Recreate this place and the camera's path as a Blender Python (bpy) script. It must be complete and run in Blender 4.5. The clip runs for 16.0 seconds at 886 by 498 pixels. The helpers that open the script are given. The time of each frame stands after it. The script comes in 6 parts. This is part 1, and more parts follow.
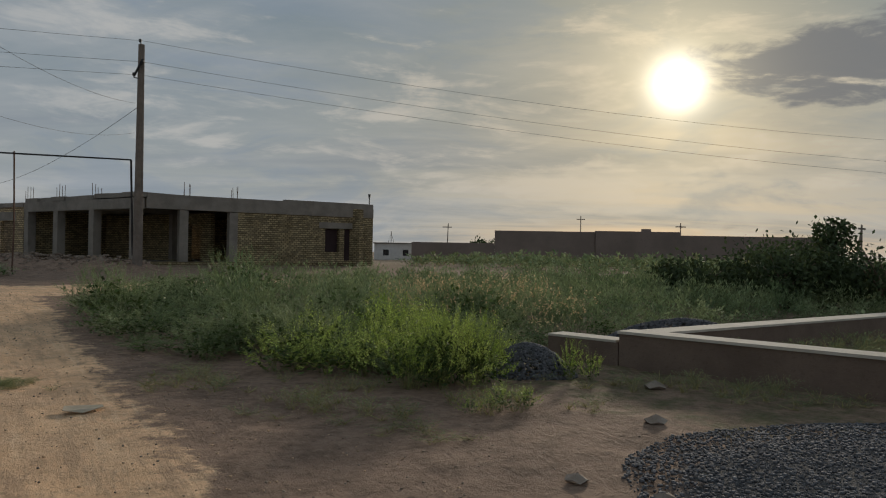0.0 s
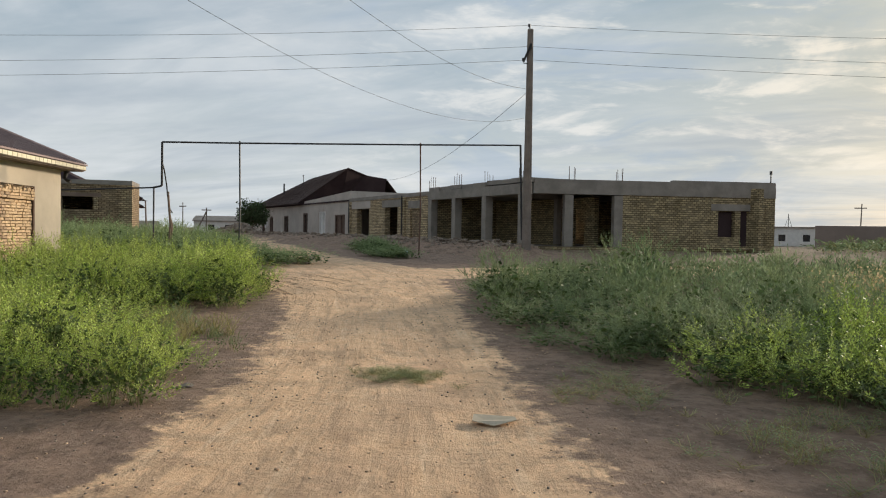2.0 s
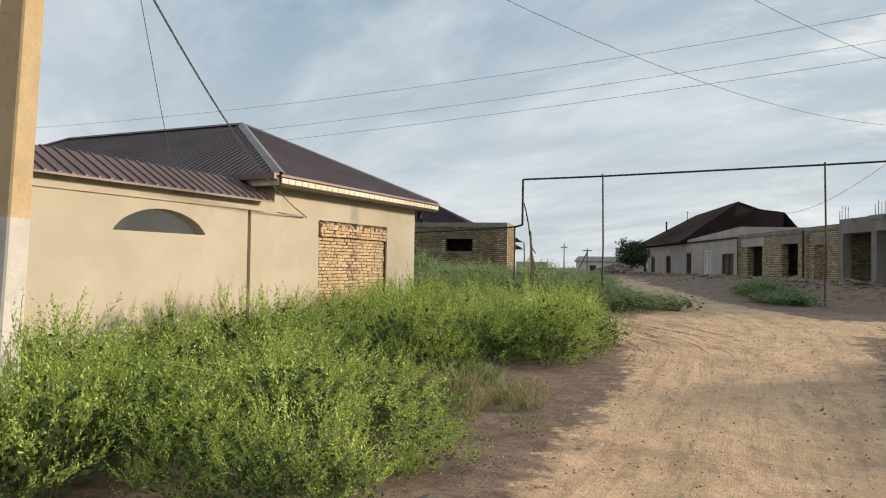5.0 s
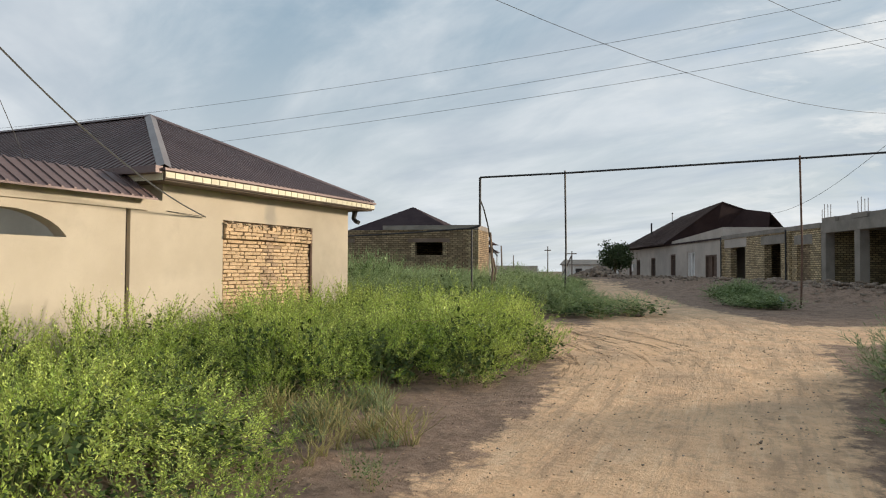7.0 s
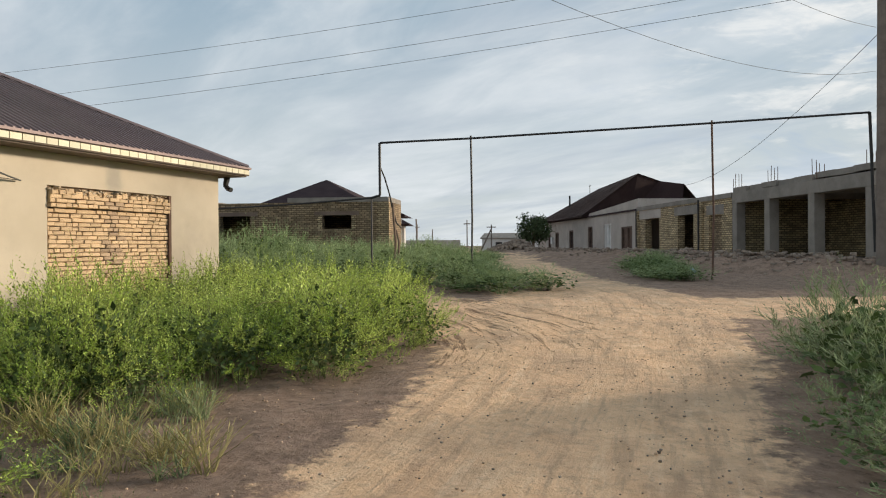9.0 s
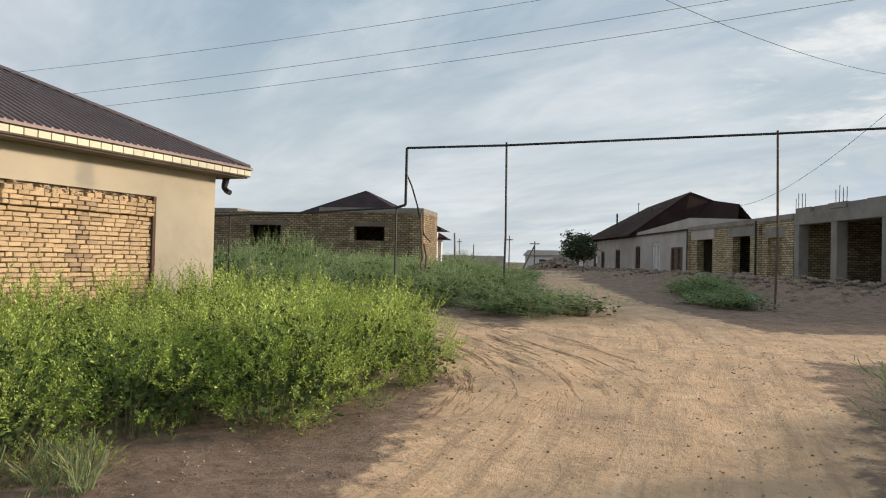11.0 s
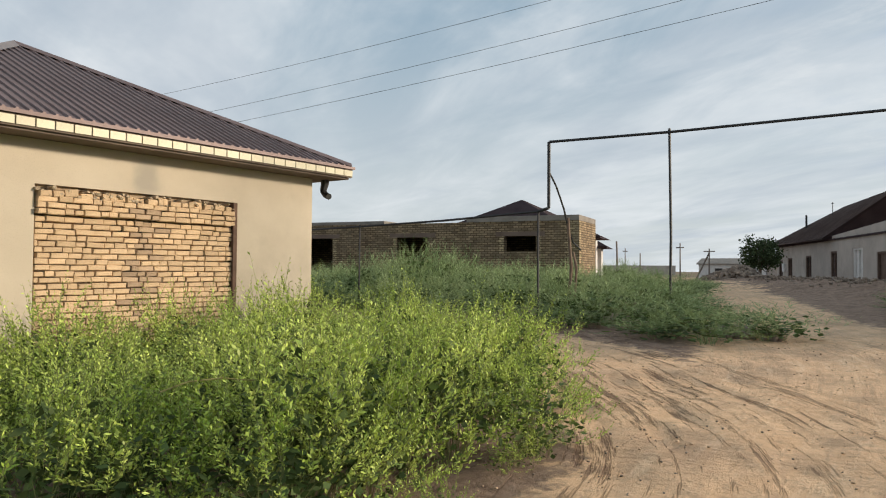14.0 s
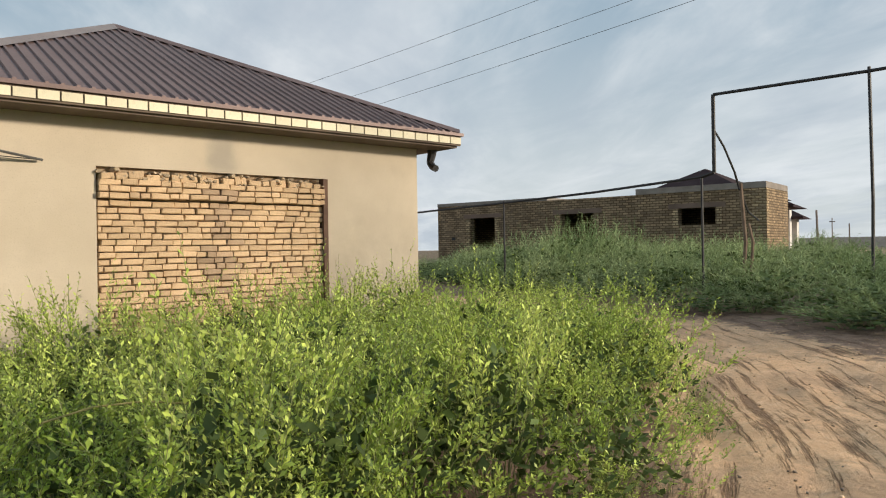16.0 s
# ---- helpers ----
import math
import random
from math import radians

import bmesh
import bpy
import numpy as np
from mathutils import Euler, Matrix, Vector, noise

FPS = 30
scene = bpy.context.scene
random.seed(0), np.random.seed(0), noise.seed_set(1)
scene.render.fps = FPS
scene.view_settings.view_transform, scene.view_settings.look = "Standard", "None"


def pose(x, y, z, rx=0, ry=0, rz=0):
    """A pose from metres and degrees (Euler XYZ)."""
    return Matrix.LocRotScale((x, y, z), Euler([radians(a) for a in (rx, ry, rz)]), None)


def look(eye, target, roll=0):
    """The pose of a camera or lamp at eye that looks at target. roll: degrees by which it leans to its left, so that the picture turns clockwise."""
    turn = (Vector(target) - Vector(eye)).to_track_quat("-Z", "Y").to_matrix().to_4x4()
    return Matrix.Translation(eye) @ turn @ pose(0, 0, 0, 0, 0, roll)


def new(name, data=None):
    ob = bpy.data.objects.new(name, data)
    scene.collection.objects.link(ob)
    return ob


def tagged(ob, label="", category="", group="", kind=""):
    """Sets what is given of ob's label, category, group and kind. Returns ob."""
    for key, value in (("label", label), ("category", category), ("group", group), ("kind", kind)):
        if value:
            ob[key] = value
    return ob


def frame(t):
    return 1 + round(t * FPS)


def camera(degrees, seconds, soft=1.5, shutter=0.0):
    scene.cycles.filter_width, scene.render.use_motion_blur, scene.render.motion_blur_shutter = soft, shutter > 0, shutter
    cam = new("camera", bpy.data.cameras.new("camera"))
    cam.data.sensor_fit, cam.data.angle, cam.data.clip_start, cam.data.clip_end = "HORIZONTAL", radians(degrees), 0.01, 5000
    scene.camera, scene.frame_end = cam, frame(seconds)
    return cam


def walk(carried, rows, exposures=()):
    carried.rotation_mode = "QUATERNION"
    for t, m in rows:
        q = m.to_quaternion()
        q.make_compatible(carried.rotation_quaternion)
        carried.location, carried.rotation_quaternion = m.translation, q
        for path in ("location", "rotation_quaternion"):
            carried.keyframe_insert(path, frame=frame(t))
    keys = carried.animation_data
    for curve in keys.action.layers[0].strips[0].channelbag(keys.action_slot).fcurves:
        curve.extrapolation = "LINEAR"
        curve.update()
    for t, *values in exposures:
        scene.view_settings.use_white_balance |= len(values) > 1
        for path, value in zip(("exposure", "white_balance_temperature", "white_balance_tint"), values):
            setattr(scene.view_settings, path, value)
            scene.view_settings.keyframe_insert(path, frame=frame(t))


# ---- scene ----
cam = camera(61.9, 16.0, 1.1)
PATH = [
    (0, (1.287, 0.265, 1.881), (1.194, 2.263, 1.891), 1.0),
    (0.5, (0.966, 0.769, 1.876), (0.655, 2.744, 1.867), 1.0),
    (1, (0.696, 1.175, 1.872), (0.147, 3.099, 1.84), 1.1),
    (1.5, (0.435, 1.568, 1.825), (-0.36, 3.403, 1.777), 1.2),
    (2, (0.143, 1.99, 1.835), (-0.886, 3.704, 1.788), 1.0),
    (2.5, (-0.21, 2.401, 1.842), (-1.44, 3.978, 1.809), 0.9),
    (3, (-0.468, 2.837, 1.828), (-1.865, 4.268, 1.816), 0.3),
    (3.5, (-0.721, 3.201, 1.824), (-2.257, 4.482, 1.825), -0.4),
    (4, (-0.941, 3.636, 1.871), (-2.599, 4.754, 1.891), -1.1),
    (6.5, (-1.936, 6.106, 1.813), (-3.702, 7.045, 1.869), 1.7),
    (7, (-2.105, 6.57, 1.846), (-3.838, 7.567, 1.905), 0.3),
    (7.5, (-2.38, 6.93, 1.829), (-4.075, 7.992, 1.847), 1.1),
    (8, (-2.654, 7.357, 1.806), (-4.291, 8.506, 1.788), -0.3),
    (8.5, (-2.882, 7.74, 1.783), (-4.505, 8.909, 1.771), -0.5),
    (11, (-4.417, 9.576, 1.806), (-6.111, 10.639, 1.837), 1.4),
    (11.5, (-4.789, 9.873, 1.783), (-6.517, 10.879, 1.821), 1.4),
    (12, (-5.156, 10.253, 1.792), (-6.905, 11.223, 1.828), 1.4),
    (12.5, (-5.438, 10.549, 1.786), (-7.206, 11.482, 1.82), 1.0),
    (13, (-5.833, 10.751, 1.809), (-7.625, 11.64, 1.85), 0.6),
    (13.5, (-6.109, 11.026, 1.831), (-7.941, 11.826, 1.878), 0.6),
    (14, (-6.51, 11.316, 1.821), (-8.397, 11.978, 1.878), 0.4),
    (14.5, (-6.851, 11.549, 1.848), (-8.787, 12.048, 1.907), 0.3),
    (15, (-7.186, 11.889, 1.883), (-9.162, 12.195, 1.928), -0.1),
    (15.5, (-7.457, 12.226, 1.846), (-9.45, 12.393, 1.877), -0.4),
    (16, (-7.756, 12.613, 1.82), (-9.748, 12.792, 1.823), -0.9),
]
walk(cam, [(t, look(eye, target, roll)) for t, eye, target, roll in PATH], [(0, -1.0), (0.5, -0.92), (1.0, -0.6), (1.5, -0.38), (2.0, -0.1), (3.0, 0.05), (16.0, 0.05)])

# ---- light: a low veiled sun and a pale cloudy sky ----
SUN_AZ, SUN_EL = 75.2, 12.6
SUN_DIR = Vector((math.cos(radians(SUN_EL)) * math.cos(radians(SUN_AZ)), math.cos(radians(SUN_EL)) * math.sin(radians(SUN_AZ)), math.sin(radians(SUN_EL))))


def sun_and_sky():
    data = bpy.data.lights.new("sun", "SUN")
    data.energy, data.angle, data.color = 4.5, radians(5.0), (1.0, 0.86, 0.68)
    lamp = new("sun", data)
    lamp.matrix_world = look(SUN_DIR * 50, (0, 0, 0))
    world = bpy.data.worlds.new("sky")
    scene.world = world
    world.use_nodes = True
    nt = world.node_tree
    nt.nodes.clear()
    add = nt.nodes.new

    def math_node(op, a, b=0.0, clamp=False):
        n = add("ShaderNodeMath")
        n.operation, n.use_clamp = op, clamp
        for i, v in enumerate((a, b)):
            if isinstance(v, (int, float)):
                n.inputs[i].default_value = v
            else:
                nt.links.new(v, n.inputs[i])
        return n.outputs[0]

    def mix(fac, a, b, kind="MIX"):
        n = add("ShaderNodeMix")
        n.data_type, n.blend_type, n.clamp_factor = "RGBA", kind, True
        for sock, v in ((n.inputs[0], fac), (n.inputs[6], a), (n.inputs[7], b)):
            if isinstance(v, (int, float)):
                sock.default_value = v
            elif isinstance(v, tuple):
                sock.default_value = (*v, 1)
            else:
                nt.links.new(v, sock)
        return n.outputs[2]

    def ramp(value, a, b):
        n = add("ShaderNodeMapRange")
        n.interpolation_type = "SMOOTHSTEP"
        nt.links.new(value, n.inputs[0])
        n.inputs[1].default_value, n.inputs[2].default_value = a, b
        return n.outputs[0]

    def noise_node(vec, scale, detail, rough, distort=0.0):
        n = add("ShaderNodeTexNoise")
        n.inputs["Scale"].default_value, n.inputs["Detail"].default_value = scale, detail
        n.inputs["Roughness"].default_value, n.inputs["Distortion"].default_value = rough, distort
        nt.links.new(vec, n.inputs["Vector"])
        return n.outputs["Fac"]

    coord = add("ShaderNodeTexCoord").outputs["Generated"]
    sep = add("ShaderNodeSeparateXYZ")
    nt.links.new(coord, sep.inputs[0])
    up = math_node("MAXIMUM", sep.outputs[2], 0.0)
    lift = math_node("ADD", up, 0.10)
    flat = add("ShaderNodeCombineXYZ")
    nt.links.new(math_node("DIVIDE", sep.outputs[0], lift), flat.inputs[0])
    nt.links.new(math_node("DIVIDE", sep.outputs[1], lift), flat.inputs[1])
    turn = add("ShaderNodeMapping")
    turn.inputs["Rotation"].default_value = (0, 0, radians(-25))
    turn.inputs["Scale"].default_value = (0.42, 1.0, 1.0)
    nt.links.new(flat.outputs[0], turn.inputs["Vector"])
    big = noise_node(turn.outputs[0], 0.55, 7, 0.55, 0.6)
    fine = noise_node(turn.outputs[0], 1.9, 8, 0.62, 0.9)
    sky = add("ShaderNodeTexSky")
    sky.sky_type, sky.sun_disc = "NISHITA", False
    sky.sun_elevation, sky.sun_rotation = radians(SUN_EL), radians(90 - SUN_AZ)
    clear = mix(1.0, sky.outputs[0], (0.055, 0.055, 0.055), "MULTIPLY")
    veil = mix(ramp(up, 0.0, 0.40), (0.66, 0.72, 0.75), (0.33, 0.46, 0.575))
    base = mix(0.85, clear, veil)
    cover = math_node("ADD", math_node("MULTIPLY", big, 0.74), math_node("MULTIPLY", fine, 0.26))
    white = mix(ramp(cover, 0.40, 0.66), base, (0.76, 0.80, 0.83))
    grey = noise_node(turn.outputs[0], 0.8, 6, 0.6, 0.4)
    shade = mix(math_node("MULTIPLY", ramp(grey, 0.44, 0.70), 0.75), white, (0.43, 0.50, 0.58))
    dot = add("ShaderNodeVectorMath")
    dot.operation = "DOT_PRODUCT"
    dot.inputs[1].default_value = SUN_DIR
    nt.links.new(coord, dot.inputs[0])
    near = math_node("MAXIMUM", dot.outputs["Value"], 0.0)
    # broken wisps on the sunward side, flattened towards the horizon
    low = add("ShaderNodeMapping")
    low.inputs["Rotation"].default_value = (radians(5), radians(-4), 0)
    low.inputs["Scale"].default_value = (1.0, 1.0, 4.0)
    nt.links.new(coord, low.inputs["Vector"])
    wisp, flake = noise_node(low.outputs[0], 3.4, 8, 0.6, 0.7), noise_node(low.outputs[0], 9.0, 7, 0.62, 0.5)
    sunward = ramp(near, 0.40, 0.85)
    shade = mix(math_node("MULTIPLY", math_node("MULTIPLY", ramp(wisp, 0.50, 0.36), sunward), 0.5), shade, (0.40, 0.51, 0.66))
    shade = mix(math_node("MULTIPLY", math_node("MULTIPLY", ramp(math_node("ADD", math_node("MULTIPLY", wisp, 0.55), math_node("MULTIPLY", flake, 0.45)), 0.50, 0.63), sunward), 0.75), shade, (0.92, 0.92, 0.90))
    wide = math_node("POWER", near, 12.0)
    mid = math_node("POWER", near, 70.0)
    core = math_node("POWER", near, 2300.0)
    halo = math_node("POWER", near, 260.0)
    warm = mix(math_node("MULTIPLY", wide, 0.8), shade, mix(1.0, shade, (1.42, 1.18, 0.84), "MULTIPLY"))
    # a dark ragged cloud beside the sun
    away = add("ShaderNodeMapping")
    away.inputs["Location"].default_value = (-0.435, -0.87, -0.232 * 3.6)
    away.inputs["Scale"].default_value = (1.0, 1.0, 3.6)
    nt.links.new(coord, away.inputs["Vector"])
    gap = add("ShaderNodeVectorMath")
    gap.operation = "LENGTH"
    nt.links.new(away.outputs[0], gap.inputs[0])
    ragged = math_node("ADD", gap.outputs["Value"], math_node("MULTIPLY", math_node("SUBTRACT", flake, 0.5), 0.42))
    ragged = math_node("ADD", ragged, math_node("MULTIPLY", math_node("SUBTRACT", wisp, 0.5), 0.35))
    warm = mix(1.0, warm, mix(mid, (0, 0, 0), (0.28, 0.22, 0.11)), "ADD")
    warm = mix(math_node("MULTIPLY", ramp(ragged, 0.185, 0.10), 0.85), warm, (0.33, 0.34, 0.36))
    warm = mix(1.0, warm, mix(halo, (0, 0, 0), (0.55, 0.47, 0.30)), "ADD")
    warm = mix(1.0, warm, mix(core, (0, 0, 0), (4.0, 3.6, 2.9)), "ADD")
    out, bg = add("ShaderNodeOutputWorld"), add("ShaderNodeBackground")
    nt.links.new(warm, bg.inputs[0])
    bg.inputs[1].default_value = 1.0
    nt.links.new(bg.outputs[0], out.inputs[0])


sun_and_sky()


# ---- materials ----
def material(name, dark, light, scale=3.0, fine=40.0, rough=0.9, bump=0.25, metal=0.0, stain=None, stain_at=(0.55, 0.7), vary=0.0, through_light=0.0, brick=None, spec=0.3, island=0.0):
    """Two scales of noise between two colours, an optional stain with edges, an optional brick bond, and relief."""
    m = bpy.data.materials.new(name)
    m.use_nodes = True
    nt = m.node_tree
    bsdf = nt.nodes["Principled BSDF"]
    add = nt.nodes.new
    coord = add("ShaderNodeTexCoord").outputs["Object"]

    def noise_node(s, d, r=0.6):
        n = add("ShaderNodeTexNoise")
        n.inputs["Scale"].default_value, n.inputs["Detail"].default_value, n.inputs["Roughness"].default_value = s, d, r
        nt.links.new(coord, n.inputs["Vector"])
        return n.outputs["Fac"]

    def mix(fac, a, b, kind="MIX"):
        n = add("ShaderNodeMix")
        n.data_type, n.blend_type = "RGBA", kind
        for sock, v in ((n.inputs[0], fac), (n.inputs[6], a), (n.inputs[7], b)):
            if isinstance(v, (int, float)):
                sock.default_value = v
            elif isinstance(v, tuple):
                sock.default_value = (*v, 1)
            else:
                nt.links.new(v, sock)
        return n.outputs[2]

    def span(v, a, b):
        n = add("ShaderNodeMapRange")
        n.interpolation_type = "SMOOTHSTEP"
        nt.links.new(v, n.inputs[0])
        n.inputs[1].default_value, n.inputs[2].default_value = a, b
        return n.outputs[0]

    coarse, grain = noise_node(scale, 5), noise_node(fine, 4, 0.7)
    colour = mix(span(coarse, 0.3, 0.7), dark, light)
    shade = tuple(c * 0.72 for c in dark)
    colour = mix(span(grain, 0.5, 0.85), colour, shade)
    relief = grain
    if brick:
        sep, comb, plus = add("ShaderNodeSeparateXYZ"), add("ShaderNodeCombineXYZ"), add("ShaderNodeMath")
        nt.links.new(coord, sep.inputs[0])
        nt.links.new(sep.outputs[0], plus.inputs[0])
        nt.links.new(sep.outputs[1], plus.inputs[1])
        nt.links.new(plus.outputs[0], comb.inputs[0])
        nt.links.new(sep.outputs[2], comb.inputs[1])
        b = add("ShaderNodeTexBrick")
        b.inputs["Scale"].default_value = 1.0
        b.inputs["Brick Width"].default_value, b.inputs["Row Height"].default_value = brick[0], brick[1]
        b.inputs["Mortar Size"].default_value, b.inputs["Mortar Smooth"].default_value = brick[2], 0.3
        b.inputs["Color1"].default_value = (0.55, 0.55, 0.55, 1)
        b.inputs["Color2"].default_value = (1.25, 1.2, 1.1, 1)
        b.inputs["Mortar"].default_value = (*brick[3], 1)
        wob = add("ShaderNodeVectorMath")
        wob.operation = "MULTIPLY_ADD"
        nz = add("ShaderNodeTexNoise")
        nz.inputs["Scale"].default_value = 5.0
        nt.links.new(coord, nz.inputs["Vector"])
        nt.links.new(nz.outputs["Color"], wob.inputs[0])
        wob.inputs[1].default_value = (0.03, 0.025, 0)
        nt.links.new(comb.outputs[0], wob.inputs[2])
        nt.links.new(wob.outputs[0], b.inputs["Vector"])
        colour = mix(1.0, colour, b.outputs["Color"], "MULTIPLY")
        inv = add("ShaderNodeMath")
        inv.operation = "SUBTRACT"
        inv.inputs[0].default_value = 1.0
        nt.links.new(b.outputs["Fac"], inv.inputs[1])
        relief = inv.outputs[0]
    if stain:
        colour = mix(span(noise_node(scale * 0.45, 6, 0.65), *stain_at), colour, stain)
    if vary or island:
        info = add("ShaderNodeNewGeometry").outputs["Random Per Island"] if island else add("ShaderNodeObjectInfo").outputs["Random"]
        hsv = add("ShaderNodeHueSaturation")
        k = island or vary
        vr = add("ShaderNodeMapRange")
        nt.links.new(info, vr.inputs[0])
        vr.inputs[3].default_value, vr.inputs[4].default_value = 1 - k, 1 + k
        nt.links.new(vr.outputs[0], hsv.inputs["Value"])
        nt.links.new(colour, hsv.inputs["Color"])
        colour = hsv.outputs[0]
    nt.links.new(colour, bsdf.inputs["Base Color"])
    bsdf.inputs["Roughness"].default_value = rough
    bsdf.inputs["Metallic"].default_value = metal
    bsdf.inputs["Specular IOR Level"].default_value = spec
    if bump:
        bp = add("ShaderNodeBump")
        bp.inputs["Strength"].default_value = bump
        bp.inputs["Distance"].default_value = 0.02
        nt.links.new(relief, bp.inputs["Height"])
        nt.links.new(bp.outputs[0], bsdf.inputs["Normal"])
    if through_light:
        tr, ms = add("ShaderNodeBsdfTranslucent"), add("ShaderNodeMixShader")
        nt.links.new(colour, tr.inputs[0])
        ms.inputs[0].default_value = through_light
        nt.links.new(bsdf.outputs[0], ms.inputs[1])
        nt.links.new(tr.outputs[0], ms.inputs[2])
        nt.links.new(ms.outputs[0], nt.nodes["Material Output"].inputs[0])
    return m


PLASTER = material("plaster", (0.50, 0.425, 0.325), (0.59, 0.51, 0.40), 0.8, 70, 0.95, 0.12, stain=(0.45, 0.385, 0.30), stain_at=(0.52, 0.68))


def streaked(name, src, at, low, high, colour):
    """A copy of a wall's plaster with one damp streak below the eaves at x = at."""
    m = src.copy()
    m.name = name
    nt = m.node_tree
    add, link = nt.nodes.new, nt.links.new
    bsdf = nt.nodes["Principled BSDF"]
    old = bsdf.inputs["Base Color"].links[0].from_socket
    coord = add("ShaderNodeTexCoord").outputs["Object"]
    sep = add("ShaderNodeSeparateXYZ")
    link(coord, sep.inputs[0])
    nz = add("ShaderNodeTexNoise")
    nz.inputs["Scale"].default_value, nz.inputs["Detail"].default_value = 3.0, 5
    link(coord, nz.inputs["Vector"])

    def calc(op, a, b):
        n = add("ShaderNodeMath")
        n.operation = op
        for i, v in enumerate((a, b)):
            if isinstance(v, (int, float)):
                n.inputs[i].default_value = v
            else:
                link(v, n.inputs[i])
        return n.outputs[0]

    def span(v, a, b):
        n = add("ShaderNodeMapRange")
        n.interpolation_type = "SMOOTHSTEP"
        link(v, n.inputs[0])
        n.inputs[1].default_value, n.inputs[2].default_value = a, b
        return n.outputs[0]

    off = calc("ABSOLUTE", calc("ADD", calc("SUBTRACT", sep.outputs[0], at), calc("MULTIPLY", calc("SUBTRACT", nz.outputs["Fac"], 0.5), 0.35)), 0.0)
    mask = calc("MULTIPLY", span(off, 0.26, 0.05), calc("MULTIPLY", span(sep.outputs[2], low, low + 0.25), span(sep.outputs[2], high, high - 0.35)))
    mx = add("ShaderNodeMix")
    mx.data_type = "RGBA"
    link(calc("MULTIPLY", mask, 0.6), mx.inputs[0])
    link(old, mx.inputs[6])
    mx.inputs[7].default_value = (*colour, 1)
    link(mx.outputs[2], bsdf.inputs["Base Color"])
    return m


PLASTER_FRONT = streaked("plaster_front", PLASTER, 3.42, 2.6, 3.35, (0.27, 0.25, 0.22))
WHITEWASH = material("old_plaster", (0.40, 0.35, 0.31), (0.50, 0.44, 0.39), 0.6, 30, 0.95, 0.15, stain=(0.34, 0.29, 0.25))
CONCRETE = material("concrete", (0.215, 0.19, 0.165), (0.31, 0.275, 0.24), 1.2, 40, 0.95, 0.25, stain=(0.21, 0.19, 0.17))
CEMENT = material("cement_cap", (0.50, 0.45, 0.38), (0.62, 0.56, 0.48), 2.0, 50, 0.95, 0.2)
MUD = material("mud_wall", (0.16, 0.115, 0.09), (0.22, 0.16, 0.125), 1.2, 25, 0.98, 0.5)
FAR_MUD = material("far_mud_wall", (0.22, 0.17, 0.145), (0.27, 0.21, 0.18), 0.5, 8, 0.98, 0.1)
BRICK_ROW = material("brickwork", (0.25, 0.185, 0.12), (0.37, 0.285, 0.19), 1.5, 30, 0.95, 0.6, brick=(0.27, 0.105, 0.02, (0.36, 0.33, 0.30)))
BRICK_OLIVE = material("olive_brickwork", (0.31, 0.25, 0.15), (0.45, 0.37, 0.235), 1.5, 30, 0.95, 0.6, brick=(0.27, 0.105, 0.02, (0.30, 0.27, 0.24)))
BRICK_PALE = material("pale_brickwork", (0.47, 0.375, 0.235), (0.60, 0.49, 0.33), 1.5, 30, 0.95, 0.7, brick=(0.27, 0.105, 0.024, (0.34, 0.30, 0.27)))
BRICK = material("brick", (0.54, 0.375, 0.225), (0.66, 0.475, 0.295), 4.0, 60, 0.95, 0.6, vary=0.13)
BRICK_STAINED = material("damp_brick", (0.36, 0.25, 0.16), (0.46, 0.33, 0.22), 4.0, 60, 0.95, 0.5, vary=0.2)
MORTAR_PALE = material("pale_mortar", (0.42, 0.33, 0.23), (0.54, 0.43, 0.31), 6.0, 60, 0.98, 0.6, island=0.15)
MORTAR = material("mortar", (0.33, 0.24, 0.155), (0.43, 0.32, 0.21), 4.0, 50, 0.98, 0.6)
ROOF = material("brown_roof_sheet", (0.145, 0.098, 0.092), (0.19, 0.132, 0.124), 0.7, 25, 0.55, 0.05, metal=0.25, stain=(0.14, 0.10, 0.09), spec=0.5)
ROOF_MID = material("weathered_roof_sheet", (0.095, 0.068, 0.062), (0.13, 0.095, 0.085), 0.7, 20, 0.8, 0.05, spec=0.2)
ROOF_DARK = material("dark_roof_sheet", (0.045, 0.03, 0.032), (0.065, 0.045, 0.046), 0.7, 20, 0.9, 0.05, metal=0.0, spec=0.08)
CAP = material("ridge_cap", (0.22, 0.18, 0.17), (0.28, 0.235, 0.22), 2.0, 30, 0.45, 0.05, metal=0.3, spec=0.5)
FASCIA = material("fascia_strip", (0.70, 0.63, 0.45), (0.80, 0.74, 0.57), 3.0, 40, 0.6, 0.05, vary=0.12)
# dark brown with the shade of eaves and wall grooves put into it
SOFFIT_SHADE = material("soffit", (0.12, 0.09, 0.07), (0.17, 0.13, 0.10), 3.0, 40, 0.8, 0.05)
IRON = material("painted_iron", (0.022, 0.022, 0.024), (0.04, 0.038, 0.038), 4.0, 60, 0.6, 0.1, spec=0.4)
RUST = material("rusty_steel", (0.10, 0.06, 0.045), (0.17, 0.10, 0.07), 4.0, 50, 0.85, 0.2)
TIMBER = material("weathered_timber", (0.16, 0.11, 0.08), (0.24, 0.17, 0.12), 5.0, 60, 0.9, 0.4)
POLE = material("aged_pole", (0.17, 0.14, 0.12), (0.24, 0.20, 0.17), 3.0, 40, 0.9, 0.3)
POLE_TAN = material("tan_painted_pole", (0.42, 0.31, 0.18), (0.55, 0.41, 0.24), 1.6, 40, 0.9, 0.25, stain=(0.34, 0.26, 0.17))
